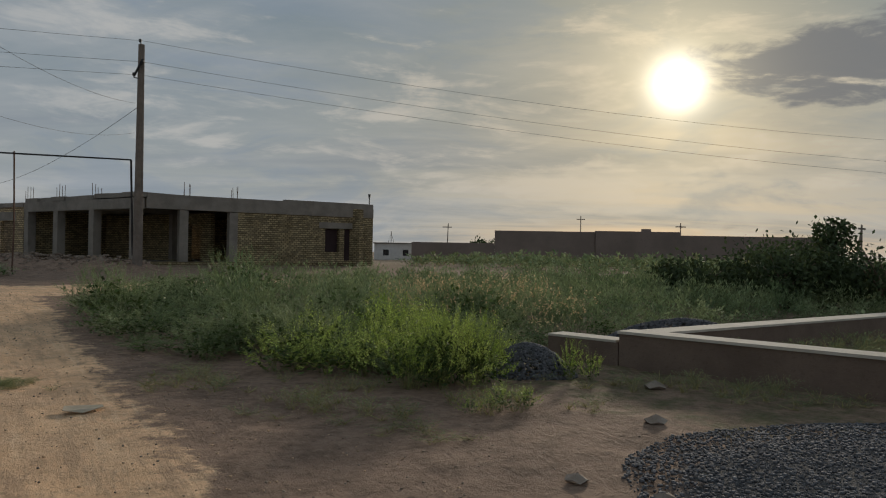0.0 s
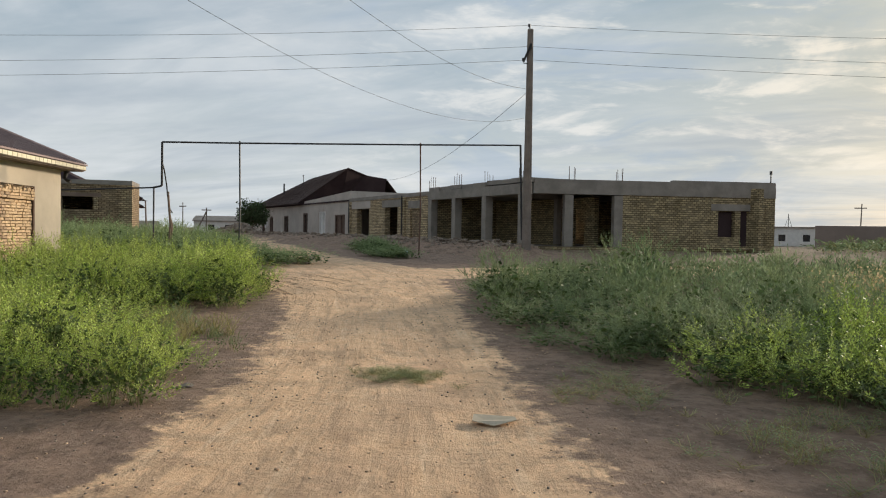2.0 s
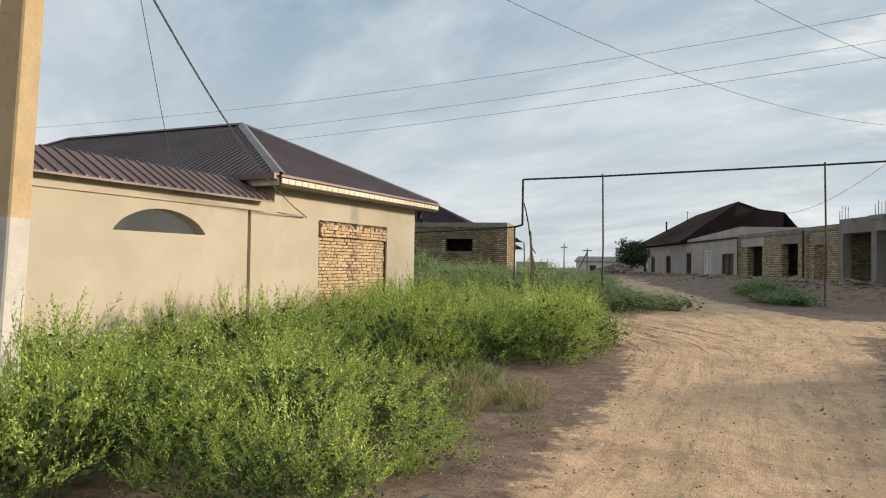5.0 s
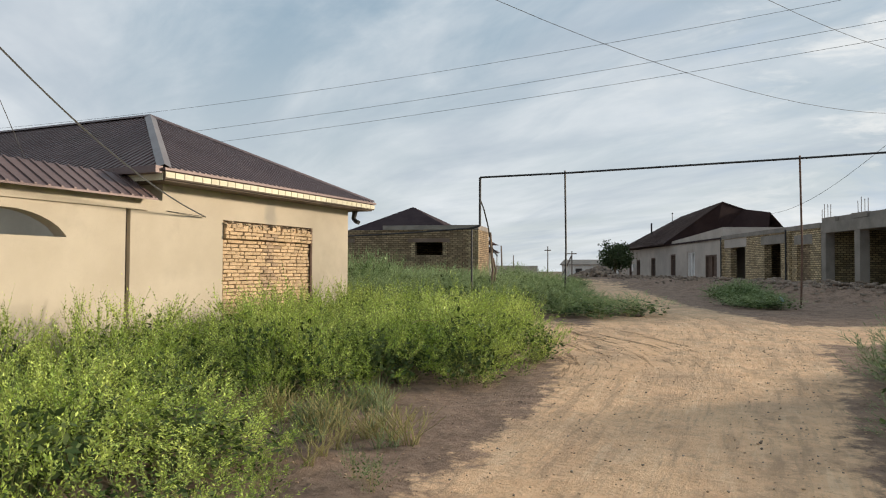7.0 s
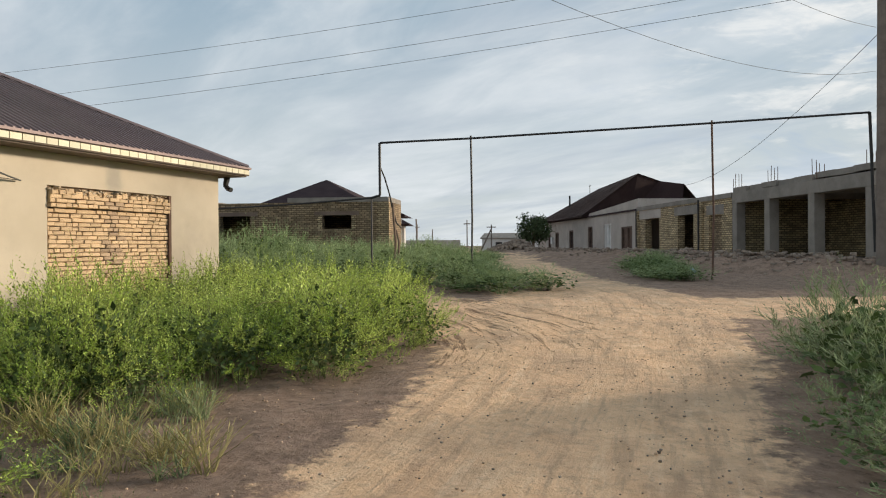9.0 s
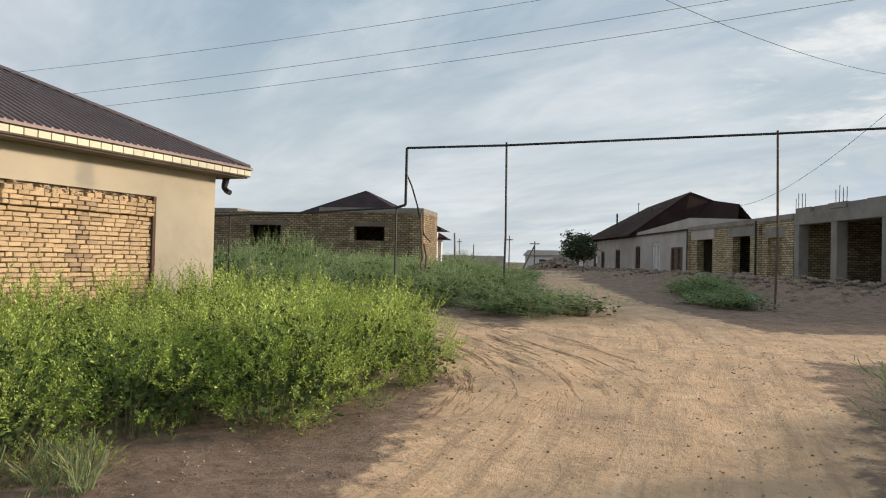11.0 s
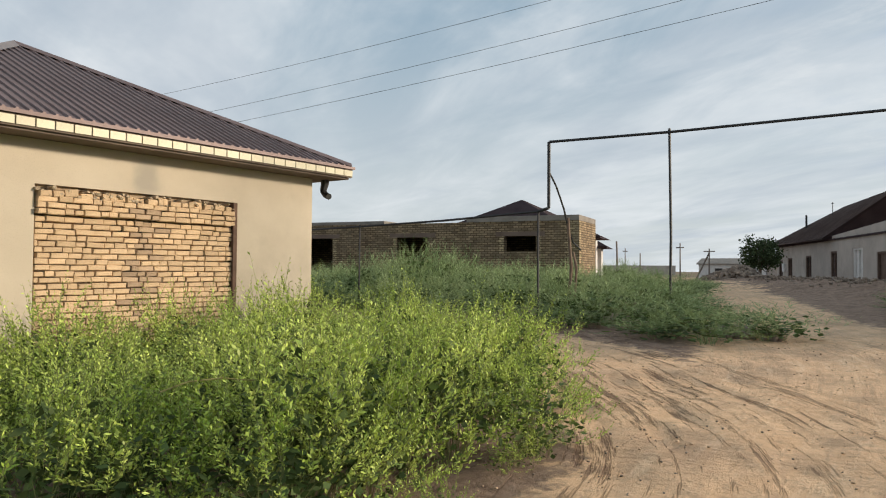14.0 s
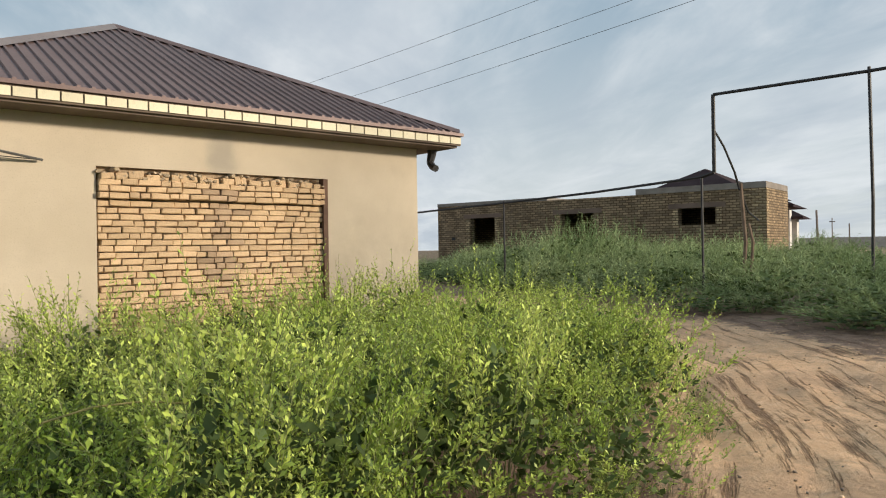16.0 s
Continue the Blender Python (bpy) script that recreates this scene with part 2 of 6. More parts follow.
POLE_WHITE = material("limewashed_pole", (0.50, 0.46, 0.42), (0.62, 0.58, 0.53), 2.5, 40, 0.9, 0.25, stain=(0.36, 0.30, 0.25))
WIRE = material("wire", (0.09, 0.09, 0.09), (0.12, 0.12, 0.12), 3.0, 40, 0.6, 0.0)
DOOR_DARK = material("dark_timber_door", (0.10, 0.065, 0.05), (0.16, 0.105, 0.08), 4.0, 50, 0.8, 0.2)
DOOR_WHITE = material("white_door", (0.62, 0.60, 0.58), (0.72, 0.70, 0.67), 3.0, 40, 0.7, 0.1)
GLASS_DARK = material("dusty_glass", (0.03, 0.03, 0.035), (0.06, 0.06, 0.065), 3.0, 30, 0.25, 0.0, spec=0.5)
STONE = material("stone", (0.24, 0.19, 0.15), (0.36, 0.30, 0.25), 6.0, 50, 0.95, 0.4, vary=0.2)
GRAVEL = material("gravel", (0.12, 0.12, 0.13), (0.17, 0.17, 0.18), 9.0, 80, 0.95, 0.3, island=0.3, spec=0.15)
CLOD = material("dry_clod", (0.44, 0.295, 0.19), (0.66, 0.47, 0.32), 6.0, 40, 0.97, 0.3, island=0.3)
RUBBLE = material("rubble", (0.22, 0.17, 0.135), (0.34, 0.27, 0.21), 3.0, 30, 0.95, 0.5, island=0.3)
CARD = material("cardboard", (0.42, 0.35, 0.26), (0.52, 0.44, 0.33), 6.0, 50, 0.9, 0.1)
LEAF = material("bright_weed_leaf", (0.24, 0.35, 0.05), (0.66, 0.75, 0.19), 1.2, 9, 0.5, 0.0, through_light=0.24, island=0.42)
LEAF_DULL = material("grey_green_leaf", (0.13, 0.19, 0.085), (0.33, 0.38, 0.19), 0.6, 4, 0.7, 0.0, through_light=0.22, island=0.4)
LEAF_PALE = material("feathery_leaf", (0.19, 0.265, 0.10), (0.38, 0.45, 0.22), 0.6, 4, 0.7, 0.0, through_light=0.25, island=0.35)
LEAF_DARK = material("dark_shrub_leaf", (0.05, 0.075, 0.03), (0.09, 0.115, 0.05), 0.5, 6, 0.7, 0.0, through_light=0.25, island=0.4)
# darker green for bush cores: interior shade put into the leaf colour
LEAF_SHADE = material("shade_dark_inner_leaf", (0.055, 0.09, 0.025), (0.12, 0.165, 0.05), 1.0, 9, 0.7, 0.0, through_light=0.15, island=0.4)
STEM = material("green_stem", (0.17, 0.20, 0.07), (0.30, 0.32, 0.14), 2.0, 20, 0.7, 0.0, through_light=0.1, island=0.3)
STRAW = material("dry_stalk", (0.28, 0.25, 0.10), (0.42, 0.37, 0.17), 2.0, 20, 0.8, 0.0, through_light=0.3, island=0.35)
SEED = material("pale_seed_head", (0.52, 0.38, 0.20), (0.66, 0.52, 0.32), 2.0, 20, 0.8, 0.0, through_light=0.4, island=0.3)
BLUE_BAG = material("blue_plastic_bag", (0.20, 0.32, 0.42), (0.30, 0.44, 0.54), 9.0, 30, 0.4, 0.1)


# ---- mesh helpers ----
class Shape:
    """Vertices and faces gathered for one mesh."""

    def __init__(self):
        self.v, self.f = [], []

    def face_set(self, verts, faces, m=None):
        n = len(self.v)
        self.v += [tuple(m @ Vector(p)) if m else tuple(p) for p in verts]
        self.f += [tuple(n + i for i in f) for f in faces]
        return self

    def box(self, x0, x1, y0, y1, z0, z1, m=None):
        p = [(x, y, z) for z in (z0, z1) for y in (y0, y1) for x in (x0, x1)]
        return self.face_set(p, [(0, 2, 3, 1), (4, 5, 7, 6), (0, 1, 5, 4), (2, 6, 7, 3), (0, 4, 6, 2), (1, 3, 7, 5)], m)

    def prism(self, base, top, m=None):
        """A solid between two outlines of the same count, the base seen clockwise from the top."""
        n = len(base)
        faces = [tuple(range(n))[::-1], tuple(range(n, 2 * n))]
        faces += [(i, (i + 1) % n, n + (i + 1) % n, n + i) for i in range(n)]
        return self.face_set(list(base) + list(top), faces, m)

    def tube(self, path, radius, sides=6, m=None, end=None):
        path = [Vector(p) for p in path]
        rings, k = [], len(path)
        for i, p in enumerate(path):
            d = (path[min(i + 1, k - 1)] - path[max(i - 1, 0)]).normalized()
            a = d.orthogonal().normalized() if abs(d.z) > 0.95 else d.cross(Vector((0, 0, 1))).normalized()
            b = d.cross(a)
            r = radius + ((end if end is not None else radius) - radius) * i / max(1, k - 1)
            rings += [p + (a * math.cos(6.28319 * j / sides) + b * math.sin(6.28319 * j / sides)) * r for j in range(sides)]
        faces = [(i * sides + j, i * sides + (j + 1) % sides, (i + 1) * sides + (j + 1) % sides, (i + 1) * sides + j) for i in range(k - 1) for j in range(sides)]
        faces += [tuple(range(sides))[::-1], tuple((k - 1) * sides + j for j in range(sides))]
        return self.face_set(rings, faces, m)

    def wall(self, u0, u1, z0, z1, y0, y1, holes=(), m=None):
        """A wall along x between y0 and y1 with rectangular openings (ua, ub, za, zb) through it."""
        us = sorted({u0, u1, *(h[0] for h in holes), *(h[1] for h in holes)})
        zs = sorted({z0, z1, *(h[2] for h in holes), *(h[3] for h in holes)})
        us, zs = [u for u in us if u0 <= u <= u1], [z for z in zs if z0 <= z <= z1]

        def solid(i, j):
            if not (0 <= i < len(us) - 1 and 0 <= j < len(zs) - 1):
                return False
            u, z = (us[i] + us[i + 1]) / 2, (zs[j] + zs[j + 1]) / 2
            return not any(h[0] < u < h[1] and h[2] < z < h[3] for h in holes)

        for i in range(len(us) - 1):
            for j in range(len(zs) - 1):
                if not solid(i, j):
                    continue
                a, b, c, d = us[i], us[i + 1], zs[j], zs[j + 1]
                p = [(x, y, z) for z in (c, d) for y in (y0, y1) for x in (a, b)]
                faces = [(0, 1, 5, 4), (2, 6, 7, 3)]
                faces += [] if solid(i, j - 1) else [(0, 2, 3, 1)]
                faces += [] if solid(i, j + 1) else [(4, 5, 7, 6)]
                faces += [] if solid(i - 1, j) else [(0, 4, 6, 2)]
                faces += [] if solid(i + 1, j) else [(1, 3, 7, 5)]
                self.face_set(p, faces, m)
        return self

    def mesh(self, name, mat, smooth=False):
        me = bpy.data.meshes.new(name)
        me.from_pydata(self.v, [], self.f)
        me.materials.append(mat)
        if smooth:
            me.polygons.foreach_set("use_smooth", [True] * len(me.polygons))
        bm = bmesh.new()
        bm.from_mesh(me)
        bmesh.ops.remove_doubles(bm, verts=bm.verts, dist=1e-4)
        bmesh.ops.recalc_face_normals(bm, faces=bm.faces)
        bm.to_mesh(me)
        bm.free()
        return me


def part(name, shape, mat, parent, label="", smooth=False):
    ob = new(name, shape.mesh(name, mat, smooth))
    ob.parent = parent
    return tagged(ob, label)


def thing(name, m, label, category, group="", kind=""):
    ob = new(name)
    ob.matrix_world = m
    return tagged(ob, label, category, group, kind)


def single(name, shape, mat, m, label, category, group="", kind="", smooth=False):
    ob = new(name, shape.mesh(name, mat, smooth))
    ob.matrix_world = m
    return tagged(ob, label, category, group, kind)


def quad_mesh(name, verts, quads, mat):
    """A large mesh of quads from arrays."""
    me = bpy.data.meshes.new(name)
    me.vertices.add(len(verts))
    me.vertices.foreach_set("co", np.asarray(verts, np.float32).ravel())
    me.loops.add(quads.size)
    me.loops.foreach_set("vertex_index", np.asarray(quads, np.int32).ravel())
    me.polygons.add(len(quads))
    me.polygons.foreach_set("loop_start", np.arange(0, quads.size, 4, dtype=np.int32))
    me.update(calc_edges=True)
    me.materials.append(mat)
    return me


# ---- ground ----
def smooth01(k):
    k = np.clip(k, 0, 1)
    return k * k * (3 - 2 * k)


def seg_distance(x, y, line):
    """The distance from points to a polyline of (x, y, half width), less the half width there."""
    best = np.full(np.shape(x), 1e9)
    for (ax, ay, aw), (bx, by, bw) in zip(line, line[1:]):
        dx, dy = bx - ax, by - ay
        k = np.clip(((x - ax) * dx + (y - ay) * dy) / (dx * dx + dy * dy), 0, 1)
        best = np.minimum(best, np.hypot(x - ax - k * dx, y - ay - k * dy) - (aw + k * (bw - aw)))
    return best


ROAD = [(5.0, -14.0, 2.4), (2.0, -3.0, 2.1), (0.2, 1.2, 1.8), (-1.7, 4.0, 1.65), (-3.0, 6.1, 1.6), (-4.77, 8.85, 1.5), (-5.9, 10.4, 1.58), (-7.8, 12.9, 1.55), (-9.4, 14.9, 1.95), (-13.5, 19.6, 2.2), (-19.0, 23.0, 1.6), (-27.0, 28.5, 1.7), (-44.0, 40.5, 2.0), (-90.0, 72.0, 2.5)]
BRANCH = [(-12.6, 19.0, 1.6), (-9.5, 22.5, 1.7), (-4.0, 28.5, 1.7), (8.0, 36.0, 1.8), (40.0, 46.0, 2.0)]
SIDE = [(-10.2, 15.6, 1.7), (-13.4, 16.3, 1.45), (-16.5, 16.9, 1.15), (-18.5, 17.0, 0.9), (-24.0, 14.6, 0.9), (-34.0, 8.0, 1.2), (-60.0, -8.0, 1.5)]
# the bank of earth in front of the shop row
BANK = [(-13.5, 30.5, 0.5), (-19.5, 31.0, 1.2), (-27.5, 35.5, 1.6), (-38.0, 42.5, 1.4), (-52.0, 51.5, 1.2)]


def lumps(x, y, scale, seed):
    """Smooth unevenness from a few crossed waves."""
    rng = np.random.RandomState(seed)
    total = 0
    for _ in range(7):
        a, f, p = rng.uniform(0, 6.28), rng.uniform(0.5, 1.9) / scale, rng.uniform(0, 6.28)
        total = total + np.sin((x * math.cos(a) + y * math.sin(a)) * f * 6.28 + p) / (1 + 0.6 * f * scale)
    return total / 4.0


def ground_z(x, y):
    x, y = np.asarray(x, float), np.asarray(y, float)
    s = -0.5 * x + 0.86 * y
    z = 0.2 + 0.86 * np.clip((s - 11) / 26, 0, 1)
    road = np.minimum(np.minimum(seg_distance(x, y, ROAD), seg_distance(x, y, BRANCH)), seg_distance(x, y, SIDE))
    off = smooth01(road / 1.2)
    near = np.exp(-(np.hypot(x + 8, y - 14) / 45.0) ** 2)
    z = z + near * (0.018 * lumps(x, y, 1.1, 3) + 0.010 * lumps(x, y, 0.45, 5)) + near * off * 0.05 * lumps(x, y, 2.5, 4)
    z = z + 0.55 * smooth01(1 - seg_distance(x, y, BANK) / 1.6) * (0.75 + 0.35 * lumps(x, y, 1.6, 8)) * smooth01((seg_distance(x, y, ROAD) + 0.2) / 1.0)
    return z


def rounded(line, n=7):
    """A polyline of (x, y) as a smooth curve through its points."""
    p = np.array([q[:2] for q in line], float)
    p = np.vstack([2 * p[0] - p[1], p, 2 * p[-1] - p[-2]])
    out = []
    for i in range(1, len(p) - 2):
        a, b, c, d = p[i - 1:i + 3]
        for t in np.arange(n) / n:
            out.append(0.5 * (2 * b + (c - a) * t + (2 * a - 5 * b + 4 * c - d) * t * t + (3 * b - a - 3 * c + d) * t ** 3))
    return np.array(out + [p[-2]])


def along_across(x, y, curve):
    """For points: the way along a curve to the nearest place on it, and the distance to its left."""
    best, along, across, run = np.full(np.shape(x), 1e18), np.zeros(np.shape(x)), np.zeros(np.shape(x)), 0.0
    for (ax, ay), (bx, by) in zip(curve, curve[1:]):
        dx, dy = bx - ax, by - ay
        length = math.hypot(dx, dy)
        k = np.clip(((x - ax) * dx + (y - ay) * dy) / length ** 2, 0, 1)
        d2 = (x - ax - k * dx) ** 2 + (y - ay - k * dy) ** 2
        near = d2 < best
        side = np.where((dx * (y - ay) - dy * (x - ax)) > 0, 1.0, -1.0)
        best = np.where(near, d2, best)
        along = np.where(near, run + k * length, along)
        across = np.where(near, side * np.sqrt(d2), across)
        run += length
    return along, across


ROAD_CURVE = rounded(ROAD)
# the sweep of wheels from the side street into the track
SWEEP = rounded([(-30.0, 11.5), (-24.0, 15.4), (-20.0, 17.2), (-17.5, 17.1), (-15.5, 17.0), (-13.6, 16.5), (-12.4, 16.2), (-11.4, 15.8), (-10.1, 15.0), (-8.6, 13.4), (-7.0, 11.2)])


def rut_depth(x, y):
    """Wheel ruts along the track and across the turn into the side street."""
    _, r = along_across(x, y, ROAD_CURVE)
    d = sum(0.014 * np.exp(-((r - g + 0.06 * lumps(x, y, 2.5, 12)) / 0.22) ** 2) for g in (-0.85, 0.65))
    s, r = along_across(x, y, SWEEP)
    fade = smooth01((-x - 9.8) / 2.5) * smooth01((x + 24) / 4)
    for k, (g, w) in enumerate(((0.05, 0.13), (0.36, 0.07), (-0.42, 0.10), (-0.75, 0.07), (-1.25, 0.12), (0.8, 0.08), (-1.7, 0.08))):
        d = d + 0.036 * np.exp(-((r - g + 0.16 * lumps(x, y, 2.2, 30 + k)) / w) ** 2) * fade * smooth01(0.45 + 1.1 * lumps(x, y, 2.6, 50 + k))
    return d


def ground_material():
    m = material("dry_earth", (0.20, 0.132, 0.094), (0.34, 0.227, 0.162), 3.5, 22, 0.97, 0.0)
    nt = m.node_tree
    add, link = nt.nodes.new, nt.links.new
    bsdf = nt.nodes["Principled BSDF"]
    earth = bsdf.inputs["Base Color"].links[0].from_socket
    coord = add("ShaderNodeTexCoord").outputs["Object"]

    def noise_node(s, d, r=0.65, vec=None):
        n = add("ShaderNodeTexNoise")
        n.inputs["Scale"].default_value, n.inputs["Detail"].default_value, n.inputs["Roughness"].default_value = s, d, r
        link(vec or coord, n.inputs["Vector"])
        return n.outputs["Fac"]

    def mix(fac, a, b):
        n = add("ShaderNodeMix")
        n.data_type = "RGBA"
        for sock, v in ((n.inputs[0], fac), (n.inputs[6], a), (n.inputs[7], b)):
            if isinstance(v, (int, float)):
                sock.default_value = v
            elif isinstance(v, tuple):
                sock.default_value = (*v, 1)
            else:
                link(v, sock)
        return n.outputs[2]

    def span(v, a, b):
        n = add("ShaderNodeMapRange")
        n.interpolation_type = "SMOOTHSTEP"
        link(v, n.inputs[0])
        n.inputs[1].default_value, n.inputs[2].default_value = a, b
        return n.outputs[0]

    def attr(name):
        n = add("ShaderNodeAttribute")
        n.attribute_name = name
        return n.outputs["Fac"]

    def calc(op, a, b=0.0):
        n = add("ShaderNodeMath")
        n.operation = op
        for i, v in enumerate((a, b)):
            if isinstance(v, (int, float)):
                n.inputs[i].default_value = v
            else:
                link(v, n.inputs[i])
        return n.outputs[0]

    def lane(along, across, ka, kc):
        n = add("ShaderNodeCombineXYZ")
        link(calc("MULTIPLY", attr(along), ka), n.inputs[0])
        link(calc("MULTIPLY", attr(across), kc), n.inputs[1])
        return n.outputs[0]

    big, mid, fine = noise_node(0.45, 6), noise_node(3.2, 7, 0.7), noise_node(30.0, 6, 0.75)
    grain = noise_node(85.0, 3, 0.6)
    road_streak = noise_node(1.0, 6, 0.68, lane("along", "across", 0.55, 5.0))
    road_fine = noise_node(1.0, 5, 0.7, lane("along", "across", 2.2, 16.0))
    sand = mix(span(mid, 0.32, 0.70), (0.73, 0.465, 0.27), (0.88, 0.595, 0.365))
    sand = mix(calc("MULTIPLY", span(big, 0.46, 0.66), 0.7), sand, (0.62, 0.41, 0.26))
    blotch = noise_node(1.5, 7, 0.7)
    straight = calc("SUBTRACT", 0.7, calc("MULTIPLY", attr("sweep"), 0.7))
    sand = mix(calc("MULTIPLY", span(blotch, 0.50, 0.62), 0.65), sand, (0.50, 0.325, 0.205))
    sand = mix(calc("MULTIPLY", span(road_streak, 0.50, 0.64), straight), sand, (0.50, 0.325, 0.205))
    sand = mix(calc("MULTIPLY", span(road_streak, 0.46, 0.34), 0.45), sand, (0.90, 0.67, 0.45))
    sand = mix(calc("MULTIPLY", span(road_fine, 0.56, 0.70), 0.45), sand, (0.46, 0.30, 0.195))
    sand = mix(calc("MULTIPLY", span(fine, 0.58, 0.74), 0.5), sand, (0.44, 0.285, 0.185))
    speck = noise_node(14.0, 5, 0.75)
    sand = mix(calc("MULTIPLY", span(speck, 0.64, 0.70), 0.65), sand, (0.30, 0.195, 0.13))
    crumb = noise_node(11.0, 6, 0.75)
    sand = mix(calc("MULTIPLY", span(crumb, 0.52, 0.64), 0.4), sand, (0.43, 0.275, 0.18))
    # the brown crumbly verge
    earth = mix(calc("MULTIPLY", span(crumb, 0.50, 0.62), 0.6), earth, (0.37, 0.26, 0.19))
    earth = mix(calc("MULTIPLY", span(crumb, 0.44, 0.34), 0.7), earth, (0.095, 0.06, 0.043))
    edge = span(calc("ADD", attr("track"), calc("MULTIPLY", calc("SUBTRACT", mid, 0.5), 1.6)), 0.36, 0.64)
    colour = mix(edge, earth, sand)
    green = mix(span(fine, 0.35, 0.7), (0.075, 0.085, 0.035), (0.15, 0.14, 0.06))
    colour = mix(span(calc("ADD", attr("growth"), calc("MULTIPLY", calc("SUBTRACT", mid, 0.5), 1.1)), 0.45, 0.85), colour, green)
    # churned dark earth where wheels cut across the turn
    cut = noise_node(1.0, 6, 0.72, lane("sweep_along", "sweep_across", 0.3, 4.6))
    cut_fine = noise_node(1.0, 5, 0.7, lane("sweep_along", "sweep_across", 1.3, 17.0))
    churn = calc("MULTIPLY", attr("sweep"), span(calc("ADD", calc("MULTIPLY", cut, 0.6), calc("MULTIPLY", cut_fine, 0.4)), 0.53, 0.60))
    damp = calc("MAXIMUM", calc("MULTIPLY", churn, 0.75), calc("MULTIPLY", span(calc("ADD", attr("rut"), calc("MULTIPLY", calc("SUBTRACT", cut_fine, 0.5), 1.6)), 0.40, 0.9), 0.85))
    colour = mix(damp, colour, (0.20, 0.115, 0.072))
    grit = mix(span(fine, 0.4, 0.65), (0.10, 0.10, 0.105), (0.19, 0.19, 0.195))
    colour = mix(span(calc("ADD", attr("grit"), calc("MULTIPLY", calc("SUBTRACT", mid, 0.5), 0.8)), 0.4, 0.6), colour, grit)
    link(colour, bsdf.inputs["Base Color"])
    tread = add("ShaderNodeTexWave")
    tread.inputs["Scale"].default_value, tread.inputs["Distortion"].default_value, tread.inputs["Detail"].default_value = 3.1, 3.0, 2
    link(lane("along", "across", 1.0, 0.12), tread.inputs["Vector"])
    height = calc("MULTIPLY", mid, 0.9)
    for value, k in ((fine, 0.2), (grain, 0.03), (crumb, 0.65), (calc("MULTIPLY", road_streak, straight), 0.8), (road_fine, 0.28), (calc("MULTIPLY", tread.outputs["Fac"], span(noise_node(0.9, 3), 0.52, 0.66)), 0.09), (calc("MULTIPLY", churn, -1.0), 0.7)):
        height = calc("ADD", height, calc("MULTIPLY", value, k))
    bp = add("ShaderNodeBump")
    bp.inputs["Strength"].default_value, bp.inputs["Distance"].default_value = 1.0, 0.05
    link(height, bp.inputs["Height"])
    link(bp.outputs[0], bsdf.inputs["Normal"])
    return m


def build_ground():
    def axis(lo, hi, step, reach):
        mid = list(np.arange(lo, hi + 1e-6, step))
        out, d = [], step
        while (out[-1] if out else hi) < hi + reach:
            d *= 1.16
            out.append((out[-1] if out else hi) + d)
        low, d = [], step
        while (low[-1] if low else lo) > lo - reach:
            d *= 1.16
            low.append((low[-1] if low else lo) - d)
        return np.array(low[::-1] + mid + out)

    xs, ys = axis(-21, 6, 0.09, 2200), axis(2, 22, 0.09, 2200)
    gx, gy = np.meshgrid(xs, ys)
    z = ground_z(gx, gy) - rut_depth(gx, gy)
    n, k = len(xs), len(ys)
    i = (np.arange(k - 1)[:, None] * n + np.arange(n - 1)[None, :]).ravel()
    quads = np.stack([i, i + 1, i + n + 1, i + n], 1)
    me = quad_mesh("ground", np.stack([gx, gy, z], -1).reshape(-1, 3), quads, ground_material())
    me.polygons.foreach_set("use_smooth", [True] * len(me.polygons))
    road = np.minimum(np.minimum(seg_distance(gx, gy, ROAD), seg_distance(gx, gy, BRANCH)), seg_distance(gx, gy, SIDE))
    bare = seg_distance(gx, gy, BANK)
    along, across = along_across(gx, gy, ROAD_CURVE)
    sweep_along, sweep_across = along_across(gx, gy, SWEEP)
    values = {
        "track": smooth01(0.5 - road / 1.5),
        "rut": np.clip((rut_depth(gx, gy) - 0.016) / 0.03, 0, 1),
        "along": along, "across": across, "sweep_along": sweep_along, "sweep_across": sweep_across,
        "sweep": smooth01((2.1 - np.abs(sweep_across + 0.4)) / 1.0) * smooth01((-gx - 9.0) / 2.5) * smooth01((gx + 25) / 4),
        "growth": smooth01((road - 2.2) / 3.0) * 0.62 * smooth01(bare / 3.0),
        "grit": smooth01(1.3 - np.hypot((gx - 5.2) / 3.0, (gy - 5.7) / 2.3)),
    }
    for name, v in values.items():
        a = me.attributes.new(name, "FLOAT", "POINT")
        a.data.foreach_set("value", v.astype(np.float32).ravel())
    ob = new("ground", me)
    tagged(ob, "dry earth with a pale rutted dirt track and patchy grass", "ground", kind="structure")


build_ground()


# ---- plastered house with the bricked-up opening, and its yard wall ----
HOUSE = pose(-14.411, 8.083, 0, 0, 0, 125.36)
PANEL = (2.06, 4.80, 0.75, 2.74)


